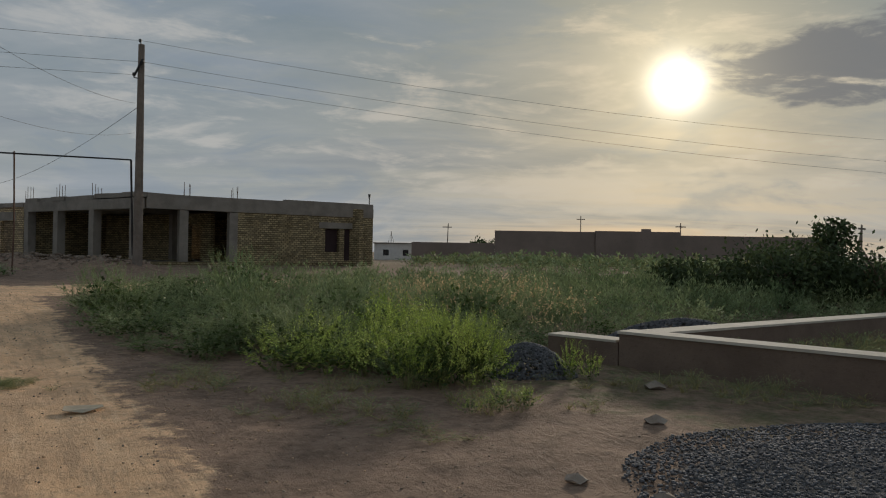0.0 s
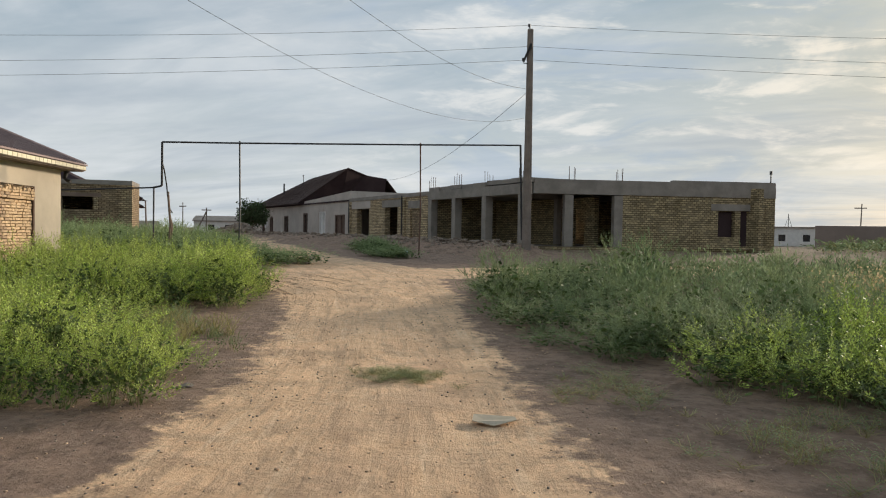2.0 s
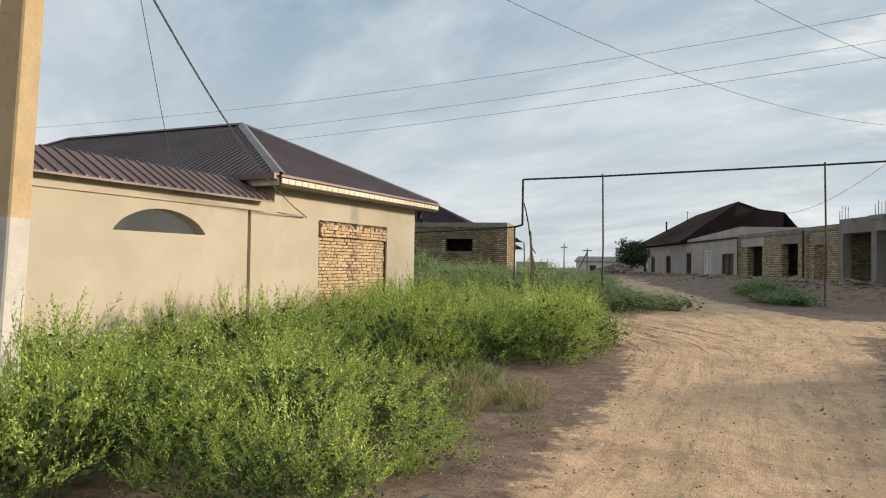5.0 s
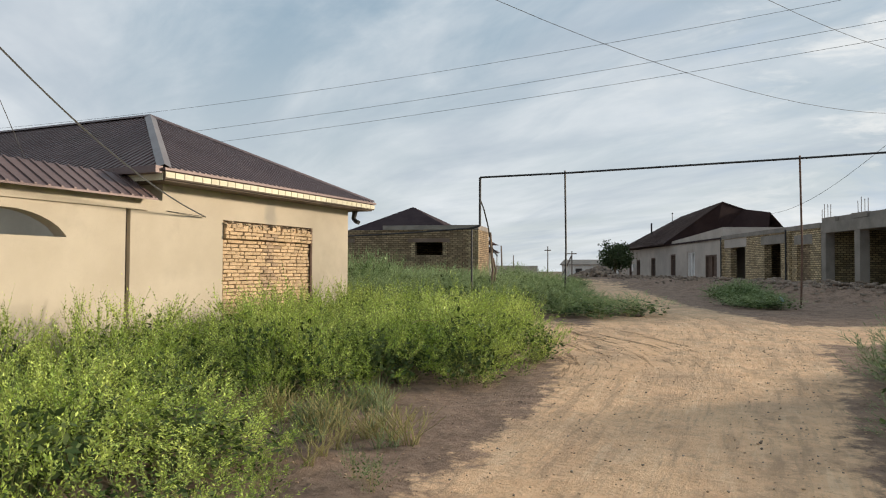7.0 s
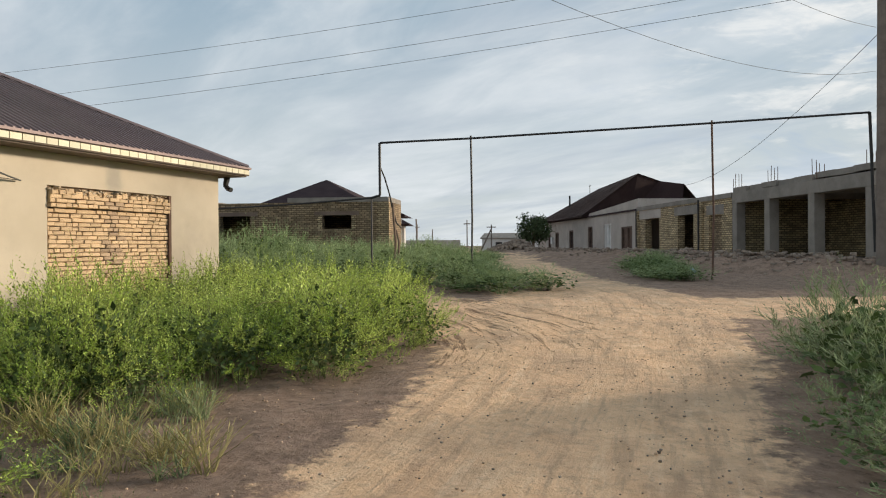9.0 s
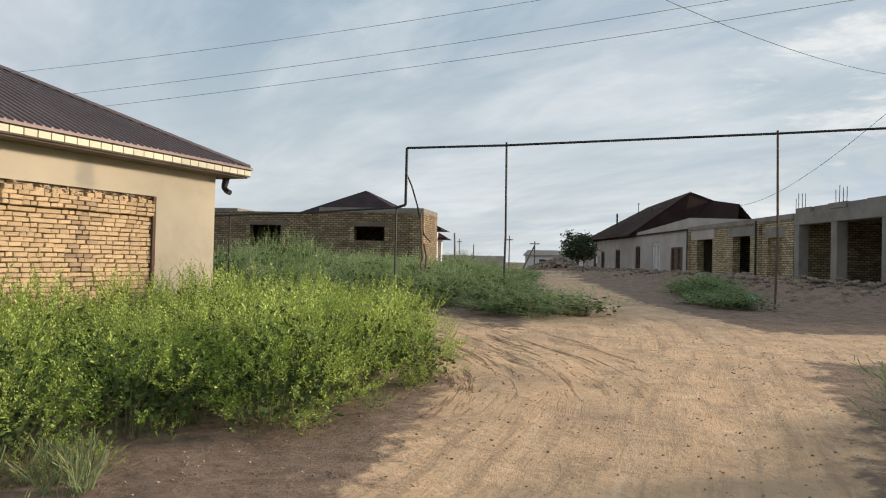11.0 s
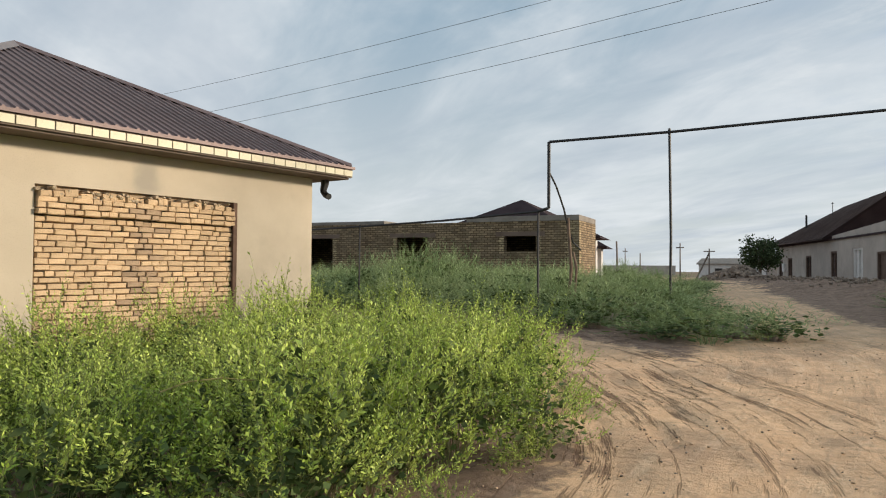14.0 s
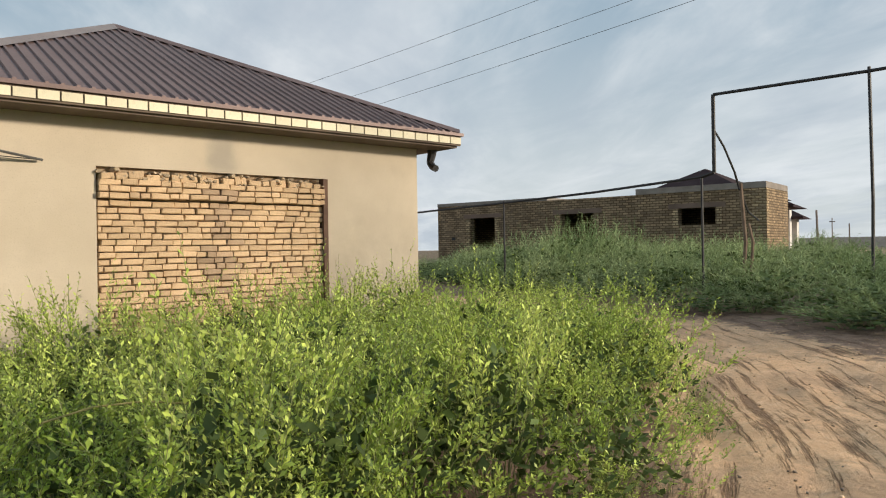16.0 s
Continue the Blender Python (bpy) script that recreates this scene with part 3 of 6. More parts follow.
def build_house():
    h = thing("plastered_house", HOUSE, "single-storey beige plastered house with brown metal hip roof", "house")
    s = Shape().wall(0.62, 6.26, 0.0, 3.26, 0.0, 0.3, [PANEL])
    part("front_wall", s, PLASTER_FRONT, h, "beige plastered wall with a bricked-up opening")
    part("end_wall", Shape().box(5.96, 6.26, 0.3, 11.7, 0.0, 3.26), PLASTER, h)
    part("side_wall", Shape().box(0.62, 0.92, 0.3, 11.7, 0.0, 3.26), PLASTER, h)
    part("back_wall", Shape().box(0.92, 5.96, 11.4, 11.7, 0.0, 3.26), PLASTER, h)
    # roof: a hip at the street end, the ridge running back
    x0, x1, y0, y1, ze, zr, xp, yp = 0.22, 6.68, -0.44, 12.2, 3.43, 5.07, 3.15, 2.97
    e = [(x0, y0, ze), (x1, y0, ze), (x1, y1, ze), (x0, y1, ze)]
    r = [(xp, yp, zr), (xp, y1 - 3.4, zr)]
    s = Shape()
    low = [(x, y, z - 0.03) for x, y, z in e + r]
    faces = [(0, 1, 4), (1, 2, 5, 4), (2, 3, 5), (3, 0, 4, 5)]
    s.face_set(e + r, faces)
    s.face_set(low, [f[::-1] for f in faces])
    s.face_set(e + low[:4], [(0, 4, 5, 1), (1, 5, 6, 2), (2, 6, 7, 3), (3, 7, 4, 0)])
    roof = part("roof", s, ROOF, h, "ribbed dark brown metal roof")
    ribs = Shape()
    k = (zr - ze) / (yp - y0)
    x = x0 + 0.09
    while x < x1 - 0.05:
        run = (x - x0) / (xp - x0) if x < xp else (x1 - x) / (x1 - xp)
        yt = y0 + (yp - y0) * run
        for w, t in ((0.022, 0.022),):
            base = [(x - w, y0 - 0.005, ze), (x + w, y0 - 0.005, ze), (x + w, yt, ze + (yt - y0) * k), (x - w, yt, ze + (yt - y0) * k)]
            top = [(px + (0.008 if px < x else -0.008), py, pz + t) for px, py, pz in base]
            ribs.prism(base, top)
        x += 0.135
    part("front_ribs", ribs, ROOF, roof)
    ribs = Shape()
    for side, kx in ((x0, (zr - ze) / (xp - x0)), (x1, (zr - ze) / (x1 - xp))):
        sign = 1 if side == x0 else -1
        y = y0 + 0.1
        while y < y1 - 0.1:
            run = min(1.0, (y - y0) / (yp - y0), (y1 - y) / 3.4)
            xt = side + (xp - side) * run
            zt = ze + abs(xt - side) * kx
            base = [(side, y - 0.02, ze), (xt, y - 0.02, zt), (xt, y + 0.02, zt), (side, y + 0.02, ze)]
            ribs.prism(base, [(a, b, c + 0.02) for a, b, c in base])
            y += 0.155
    part("side_ribs", ribs, ROOF, roof)
    for a, b in ((e[0], r[0]), (e[1], r[0]), (r[0], r[1]), (e[2], r[1]), (e[3], r[1])):
        va, vb = Vector(a), Vector(b)
        d = (vb - va).normalized()
        w = d.cross(Vector((0, 0, 1))).normalized() * 0.11
        up = Vector((0, 0, 0.035))
        dn = Vector((0, 0, -0.045))
        s = Shape()
        s.face_set([va + w + dn + up, va + up * 1.6, va - w + dn + up, vb + w + dn + up, vb + up * 1.6, vb - w + dn + up], [(0, 1, 4, 3), (1, 2, 5, 4)])
        part("ridge_cap", s, CAP if a == e[0] else ROOF, roof)
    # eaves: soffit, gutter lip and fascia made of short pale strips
    # soffit and backing board carry the eaves' shadow in their dark colour
    part("soffit", Shape().box(x0 + 0.03, x1 - 0.03, y0 + 0.03, 0.0, 3.23, 3.265).box(6.26, x1 - 0.03, 0.0, y1 - 0.3, 3.23, 3.265).box(x0 + 0.03, 0.62, 0.0, y1 - 0.3, 3.23, 3.265), SOFFIT_SHADE, h)
    part("gutter_lip", Shape().box(x0 - 0.03, x1 + 0.03, y0 - 0.05, y0 + 0.01, ze - 0.045, ze - 0.004).box(x1 - 0.01, x1 + 0.05, y0 + 0.012, y1, ze - 0.045, ze - 0.004), ROOF, h)
    part("fascia_board", Shape().box(x0, x1, y0 - 0.012, y0 + 0.026, 3.255, ze - 0.05), SOFFIT_SHADE, h)
    fas = h
    strip = Shape().box(-0.092, 0.092, -0.014, 0.0, 0.012, 0.1).mesh("fascia_strip", FASCIA)
    n = int((x1 - x0) / 0.2)
    for i in range(n):
        ob = new("fascia_strip", strip)
        ob.parent = fas
        ob.matrix_basis = pose(x0 + 0.1 + (x1 - x0 - 0.2) * i / (n - 1), y0 - 0.013, 3.265)
    ob = part("side_fascia", Shape().box(x0 - 0.012, x0 + 0.012, y0 + 0.03, 1.5, 3.24, ze - 0.05), FASCIA, h)
    part("side_gutter", Shape().box(x0 - 0.16, x0 - 0.014, y0 + 0.02, 1.6, ze - 0.09, ze + 0.02), ROOF, h)
    # rain outlet at the far corner
    part("rain_outlet", Shape().tube([(6.52, -0.02, 3.26), (6.52, -0.02, 3.18), (6.50, 0.0, 3.05)], 0.075, 8, end=0.05).tube([(6.50, 0.0, 3.06), (6.49, -0.07, 2.99), (6.47, -0.16, 2.96)], 0.05, 8), IRON, h, "dark metal rain outlet elbow")
    # recessed backing, iron slot frame and ragged top course of the closed opening
    part("infill_backing", Shape().box(PANEL[0], PANEL[1], 0.075, 0.22, PANEL[2], PANEL[3] - 0.002), MORTAR, h)
    part("iron_jamb", Shape().box(PANEL[1] - 0.066, PANEL[1] - 0.004, -0.03, 0.07, PANEL[2], PANEL[3] - 0.004), RUST, h, "rusty iron jamb strip")
    s = Shape()
    part("cable_bracket", s.tube([(0.7, -0.01, 2.80), (1.56, -0.05, 2.76)], 0.005, 5), IRON, h)
    return h


house = build_house()


def build_infill(h):
    """The bricks of the closed opening, one by one: thin flat courses, two proud courses and a ragged crust on top."""
    rng = random.Random(4)
    meshes, stained = [], []
    for k in range(7):
        b = 0.008
        w, d, t = 0.120 + rng.uniform(-0.006, 0.004), 0.055, 0.0295 + rng.uniform(-0.0025, 0.001)
        s = Shape()
        j = lambda: rng.uniform(-0.006, 0.006)
        h2 = lambda: rng.uniform(-0.004, 0.004)
        base = [(-w + j(), d, -t + h2()), (w + j(), d, -t + h2()), (w + j(), d, t + h2()), (-w + j(), d, t + h2())]
        mid = [(x, -d + b, z) for x, _, z in base]
        top = [(x * (1 - b / w), -d + h2(), z * (1 - b / t)) for x, _, z in base]
        s.face_set(base + mid + top, [(0, 1, 5, 4), (1, 2, 6, 5), (2, 3, 7, 6), (3, 0, 4, 7), (4, 5, 9, 8), (5, 6, 10, 9), (6, 7, 11, 10), (7, 4, 8, 11), (8, 9, 10, 11)])
        meshes.append(s.mesh("brick", BRICK))
        stained.append(s.mesh("brick", BRICK_STAINED))
    pitch, x0, x1 = 0.0685, PANEL[0] + 0.01, PANEL[1] - 0.06
    rows = int((PANEL[3] - PANEL[2] - 0.115) / pitch)
    panel = new("brick_infill")
    panel.parent = h
    top_row = PANEL[2] + rows * pitch
    for r in range(rows):
        proud = r >= rows - 3
        x = x0 - rng.uniform(0, 0.2)
        z = PANEL[2] + 0.035 + r * pitch
        while x < x1 - 0.04:
            step = rng.choice((0.215, 0.225, 0.23, 0.22, 0.118, 0.112, 0.16)) * rng.uniform(0.93, 1.06)
            a, b = max(x, x0), min(x + step, x1)
            if b - a > 0.035:
                mid = (a + b) / 2 + rng.uniform(-0.08, 0.08)
                ob = new("brick", rng.choice(stained if abs(mid - 3.42) < 0.2 and rng.random() < 0.7 else meshes))
                ob.parent = panel
                deep = rng.uniform(-0.012, 0.010) + (-0.062 if proud else 0)
                sag = 0.004 * math.sin(a * 2.1 + r * 0.6) + (0.012 if proud else 0)
                ob.matrix_basis = pose((a + b) / 2, 0.062 + deep, z + sag + rng.uniform(-0.003, 0.003), rng.uniform(-3, 3), rng.uniform(-1.0, 1.0), rng.uniform(-2.5, 2.5)) @ Matrix.Diagonal(((b - a - 0.005) / 0.238, 1, 1, 1))
            x += step
    x = x0 + 0.01
    while x < x1 - 0.06:
        w = rng.uniform(0.07, 0.2)
        ob = new("brick", rng.choice(meshes))
        ob.parent = panel
        hgt = rng.uniform(0.05, 0.10)
        ob.matrix_basis = pose(x + w / 2, 0.02 + rng.uniform(-0.03, 0.02), top_row + 0.008 + hgt / 2, rng.uniform(-8, 8), rng.uniform(-7, 7), rng.uniform(-8, 8)) @ Matrix.Diagonal((w / 0.25, 1, hgt / 0.058, 1))
        x += w + 0.01
    crust = Shape()
    for k in range(70):
        cx, r = x0 + (x1 - x0) * (k + rng.random()) / 70, rng.uniform(0.012, 0.042)
        cz = top_row + rng.uniform(0.0, 0.115)
        ring = [(cx + r * 1.4 * math.cos(a * 1.0472) * rng.uniform(0.6, 1.1), 0.05, cz + r * math.sin(a * 1.0472) * rng.uniform(0.6, 1.1)) for a in range(6)]
        crust.prism([(p, 0.06, q) for p, _, q in ring], [(cx + (p - cx) * 0.6, -0.03 - 0.03 * rng.random(), cz + (q - cz) * 0.6) for p, _, q in ring])
    part("mortar_crust", crust, MORTAR_PALE, panel, "ragged pale mortar along the top course")


def build_yard_wall():
    w = thing("yard_wall", HOUSE, "beige plastered yard wall with arched openings under a brown sheet roof", "wall")
    bay = 4.29
    for i in range(4):
        xr = -0.11 - bay * i if i else -0.11
        xl = -0.02 - bay * (i + 1)
        s = Shape()
        ca, half, rise, sill = -2.05 - bay * i, 0.91, 0.34, 2.29
        cols = 14
        top = 2.96
        us = [ca - half + 2 * half * q / cols for q in range(cols + 1)]
        arch = [sill + 0.02 + rise * (1 - ((u - ca) / half) ** 2) ** 0.75 if abs(u - ca) < half - 1e-6 else sill + 0.02 for u in us]
        s.wall(xl, us[0], 0.0, top, 0.0, 0.24).wall(us[-1], xr, 0.0, top, 0.0, 0.24)
        s.wall(us[0], us[-1], 0.0, sill, 0.0, 0.24)
        for q in range(cols):
            a, b, za, zb = us[q], us[q + 1], arch[q], arch[q + 1]
            s.face_set([(a, 0, za), (b, 0, zb), (b, 0, top), (a, 0, top), (a, 0.24, za), (b, 0.24, zb), (b, 0.24, top), (a, 0.24, top)], [(0, 1, 2, 3), (5, 4, 7, 6), (1, 0, 4, 5), (3, 2, 6, 7)])
        part("wall_panel", s, PLASTER, w)
        # recess backing coloured dark in place of the shadow line beside the pilaster
        part("groove", Shape().box(xr, xr + 0.09, 0.075, 0.22, 0.0, 2.95), SOFFIT_SHADE, w)
    part("wall_end", Shape().box(-0.02, 0.62, 0.0, 0.24, 0.0, 2.96), PLASTER, w)
    part("top_band", Shape().box(-17.2, 0.30, -0.035, 0.0, 2.78, 2.97), PLASTER, w)
    part("brick_footing", Shape().wall(-17.2, 0.3, 0.05, 0.62, -0.12, -0.004), BRICK_PALE, w, "rough brick footing")
    x0, x1, ya, za, yb, zb = -17.3, 0.30, -0.24, 2.93, 0.42, 3.34
    s = Shape()
    s.prism([(x0, ya, za), (x1, ya, za), (x1 - 0.05, yb, zb), (x0, yb, zb)], [(x0, ya, za + 0.03), (x1, ya, za + 0.03), (x1 - 0.05, yb, zb + 0.03), (x0, yb, zb + 0.03)])
    s.prism([(x0, yb + 0.01, zb), (x1, yb + 0.01, zb), (x1, 0.9, 3.0), (x0, 0.9, 3.0)], [(x0, yb + 0.01, zb + 0.03), (x1, yb + 0.01, zb + 0.03), (x1, 0.9, 3.03), (x0, 0.9, 3.03)])
    roof = part("coping_roof", s, ROOF, w, "ribbed brown sheet coping")
    s = Shape()
    x = x0 + 0.1
    while x < x1 - 0.03:
        base = [(x - 0.02, ya - 0.004, za + 0.03), (x + 0.02, ya - 0.004, za + 0.03), (x + 0.02, yb, zb + 0.03), (x - 0.02, yb, zb + 0.03)]
        s.prism(base, [(a, b, c + 0.022) for a, b, c in base])
        x += 0.2
    part("coping_ribs", s, ROOF, roof)


build_yard_wall()


# ---- unfinished concrete-frame building, shop row and grey house along the road ----
ROW = pose(-14.74, 34.21, 1.0, 0, 0, 148)
TURN = Matrix.Rotation(radians(37 - 148), 4, "Z")


def build_frame_building():
    b = thing("unfinished_building", ROW, "unfinished single-storey concrete frame building with brick infill walls", "building")
    # left front along x (outside is +y); right front along the turned x (outside is -y there)
    for i, s0 in enumerate((0.08, 3.6, 7.0, 10.05)):
        part("column", Shape().box(s0, s0 + 0.44, -0.42, 0.0, -0.3, 2.72), CONCRETE, b)
    for s0 in (2.0, 4.45):
        part("column", Shape().box(s0, s0 + 0.42, 0.0, 0.42, -0.3, 2.72, TURN), CONCRETE, b)
    for s0 in (3.3, 6.7):
        part("column", Shape().box(s0, s0 + 0.3, -4.6, -4.3, 0.25, 2.9), CONCRETE, b)
    part("ring_beam", Shape().box(-0.05, 10.5, -0.44, 0.02, 2.72, 3.22).box(0.46, 12.66, -0.02, 0.44, 2.75, 3.24, TURN), CONCRETE, b, "grey concrete ring beam")
    part("plinth", Shape().box(-0.1, 10.5, -0.6, 0.04, -0.5, 0.26).box(0.5, 4.8, -0.04, 0.6, -0.5, 0.22, TURN), BRICK_OLIVE, b)
    part("floor_slab", Shape().face_set([(0.1, -0.2, 0.2), (10.4, -0.2, 0.2), (10.4, -9.0, 0.2), (-4.4, -11.0, 0.2)], [(0, 1, 2, 3)]), CONCRETE, b)
    holes = [(9.72, 10.58, 0.8, 2.07), (10.87, 11.68, 0.35, 2.09)]
    wall = part("brick_wall", Shape().wall(4.87, 12.66, -0.3, 2.75, 0.02, 0.4, holes, TURN), BRICK_OLIVE, b, "weathered yellow-brown brick wall")
    part("door", Shape().box(10.89, 11.66, 0.2, 0.26, 0.35, 2.07, TURN), ROOF_DARK, wall, "dark timber door leaf")
    part("shutter", Shape().box(9.74, 10.56, 0.3, 0.35, 0.82, 2.05, TURN), ROOF_DARK, wall)
    part("lintel", Shape().box(9.35, 12.05, -0.004, 0.3, 2.1, 2.42, TURN), CONCRETE, b)
    part("parapet", Shape().box(0.5, 12.66, 0.0, 0.4, 3.24, 3.45, TURN).box(7.4, 12.66, 0.03, 0.4, 3.452, 3.53, TURN), CONCRETE, b)
    # inner brick walls with a doorway lit from behind, and the back walls
    part("inner_wall", Shape().wall(0.5, 10.2, 0.2, 2.75, -4.9, -4.62, [(1.3, 2.4, 0.2, 2.2)]), BRICK_OLIVE, b)
    part("cross_wall", Shape().box(10.2, 10.45, -9.0, -0.42, -0.2, 3.2), BRICK_OLIVE, b)
    part("back_wall", Shape().wall(-4.6, 10.45, -0.2, 3.2, -10.9, -10.6, [(-1.0, 0.6, 0.2, 2.3)]), BRICK_OLIVE, b)
    part("end_wall", Shape().box(12.26, 12.66, 0.4, 9.0, -0.3, 3.24, TURN), BRICK_OLIVE, b)
    part("roof_beam", Shape().box(3.3, 3.6, -10.5, -0.44, 2.7, 2.995).box(6.7, 7.0, -10.5, -0.44, 2.7, 2.995), CONCRETE, b)
    # unseen deck added over the whole plan to keep sky light out of the rooms
    part("roof_deck", Shape().prism([(0.2, -0.5, 3.0), (10.2, -0.5, 3.0), (10.2, -12.0, 3.0), (-4.1, -12.0, 3.0)], [(0.2, -0.5, 3.215), (10.2, -0.5, 3.215), (10.2, -12.0, 3.215), (-4.1, -12.0, 3.215)]), CONCRETE, b)
    # hollow-core roof slabs, each a little out of line
    rng = random.Random(2)
    for i in range(8):
        s0 = 10.4 - i * 1.32
        z = 3.225 + 0.012 * (i % 3) + (0.05 if i > 4 else 0)
        part("roof_slab", Shape().box(s0 - 1.28, s0, -9.0 - rng.uniform(0, 0.3), -0.05 + rng.uniform(-0.12, 0.06), z, z + 0.22), CONCRETE, b)
    # starter bars on the columns
    for m, s0, y0 in [(None, 0.15, -0.3), (None, 3.45, -0.3), (None, 6.85, -0.3), (None, 10.15, -0.3), (TURN, 2.2, 0.2), (TURN, 4.6, 0.2)]:
        for q in range(4):
            x, y = s0 + 0.13 * q + rng.uniform(-0.03, 0.03), y0 + 0.22 * (q % 2)
            top = 3.95 + rng.uniform(-0.15, 0.2)
            part("starter_bar", Shape().tube([(x, y, 3.2), (x + rng.uniform(-0.04, 0.04), y, top)], 0.014, 4, m), RUST, b)
    part("vent_pipe", Shape().tube([(12.5, 0.2, 3.4), (12.5, 0.2, 4.0)], 0.03, 6, TURN).tube([(12.5, 0.2, 3.95), (12.5, 0.2, 4.12)], 0.07, 6, TURN), IRON, b)


build_frame_building()


def build_shops():
    b = thing("brick_shop_row", ROW, "row of unfinished yellow brick shops with dark open doorways", "building")
    doors = [(20.25, 22.75, -0.1, 2.4), (15.1, 17.3, -0.1, 2.42), (11.65, 13.1, 0.0, 2.25)]
    part("front_wall", Shape().wall(10.55, 24.3, -0.5, 3.0, -0.4, 0.0, doors), BRICK_PALE, b, "pale yellow brick front")
    part("roof_edge", Shape().box(10.5, 24.34, -8.0, 0.06, 3.002, 3.24), CONCRETE, b)
    part("back_wall", Shape().box(10.55, 24.3, -8.4, -8.0, -0.5, 3.2), BRICK_ROW, b)
    part("side_wall", Shape().box(10.6, 10.9, -8.0, -0.4, -0.5, 3.0), BRICK_ROW, b)
    for a, c in ((20.0, 24.2), (14.6, 17.8), (11.4, 13.4)):
        part("lintel", Shape().box(a, c, -0.3, 0.012, 2.42 if a > 11.5 else 2.27, 2.98 if a > 19 else 2.9 if a > 14 else 2.75), CONCRETE if a < 19 else WHITEWASH, b)
    part("pilaster", Shape().box(13.75, 14.25, 0.0, 0.14, -0.5, 3.0), BRICK_PALE, b)
    part("pilaster", Shape().box(23.9, 24.3, 0.0, 0.1, -0.5, 3.0), BRICK_PALE, b)
    part("blocked_opening", Shape().box(11.65, 13.1, -0.34, -0.12, -0.4, 2.25), BRICK_ROW, b)
    part("partition", Shape().box(18.6, 18.85, -8.0, -0.4, -0.5, 3.0).box(14.0, 14.2, -8.0, -0.4, -0.5, 3.0), BRICK_ROW, b)
    for x in (14.0, 24.0):
        part("drain_pipe", Shape().tube([(x, 0.2, 3.1), (x, 0.2, -0.2)], 0.045, 6), IRON, b)


build_shops()


def build_grey_house():
    b = thing("grey_house", ROW, "long grey plastered house with a dark brown gabled metal roof", "house")
    doors = [(25.4, 27.9, -0.35, 2.05), (30.3, 32.2, -0.35, 2.37), (35.5, 37.0, 0.55, 2.3), (42.0, 43.7, 0.45, 2.13), (48.0, 49.6, -0.35, 2.05), (51.5, 53.0, 0.1, 1.9)]
    part("front_wall", Shape().wall(24.34, 54.0, -0.8, 3.05, -0.4, 0.0, doors), WHITEWASH, b, "grey-beige plastered front")
    part("end_wall", Shape().box(53.6, 54.0, -10.0, -0.4, -0.8, 3.05), WHITEWASH, b)
    part("near_wall", Shape().box(24.34, 24.7, -10.0, -0.4, -0.8, 3.3), WHITEWASH, b)
    part("back_wall", Shape().box(24.34, 54.0, -10.4, -10.0, -0.8, 3.3), WHITEWASH, b)
    part("upper_wall", Shape().prism([(24.34, -0.6, 3.17), (38.9, -0.6, 3.17), (38.9, -0.06, 3.17), (24.34, -0.06, 3.17)], [(24.34, -0.6, 3.85), (38.9, -0.6, 3.3), (38.9, -0.06, 3.3), (24.34, -0.06, 3.85)]).box(24.34, 24.75, -10.0, -0.602, 3.31, 3.85), WHITEWASH, b)
    part("cornice", Shape().box(24.3, 54.1, -0.3, 0.12, 3.052, 3.16), ROOF_DARK, b)
    for i, (x0, x1, z0, z1) in enumerate(doors):
        white = i == 1
        door = i in (0, 1, 4)
        s = Shape().box(x0, x1, -0.26, -0.18, z0, z1)
        d = part("door" if door else "window", s, DOOR_WHITE if white else (DOOR_DARK if door else GLASS_DARK), b, "white panelled door" if white else "")
        f = Shape().box(x0, x0 + 0.12, -0.17, -0.05, z0, z1).box(x1 - 0.12, x1, -0.17, -0.05, z0, z1).box(x0 + 0.12, x1 - 0.12, -0.17, -0.05, z1 - 0.12, z1).box((x0 + x1) / 2 - 0.05, (x0 + x1) / 2 + 0.05, -0.17, -0.06, z0, z1 - 0.12)
        part("frame", f, DOOR_WHITE if white else DOOR_DARK, d)
    # gabled roof over the far part, ridge along the row, dark gable towards the shops
    roof = Shape()
    e1, pk, k1, r1, r2 = (36.8, 0.6, 3.2), (34.5, -3.5, 6.5), (36.4, -6.0, 6.05), (36.4, -8.0, 5.82), (37.0, -8.0, 3.1)
    el, rf, bl, br, lo = (52.8, 0.8, 3.3), (46.0, -3.5, 6.15), (52.8, -10.5, 3.3), (37.0, -10.5, 3.3), (36.9, -3.5, 3.1)
    roof.face_set([e1, el, rf, pk, bl, r1, k1, br], [(0, 1, 2, 3), (1, 4, 2), (3, 2, 6), (6, 2, 4, 7, 5)])
    roof.face_set([(x, y, z - 0.1) for x, y, z in (e1, el)] + [e1, el], [(0, 1, 3, 2)])
    r = part("roof", roof, ROOF_MID, b, "dark brown sheet metal roof")
    part("gable", Shape().face_set([e1, pk, k1, r1, r2, lo, (36.9, 0.5, 3.1)], [(0, 1, 2, 3, 4, 5, 6)]).face_set([(x + 0.1, y, z) for x, y, z in (e1, pk, k1, r1, r2, lo)], [(0, 5, 4, 3, 2, 1)]), ROOF_DARK, r)
    s = Shape()
    for i in range(34):
        k = i / 33
        s.tube([Vector(e1).lerp(el, k) + Vector((0, 0.02, 0.01)), Vector(pk).lerp(rf, k) + Vector((0, 0, 0.01))], 0.025, 4)
    part("roof_ribs", s, ROOF_MID, r)
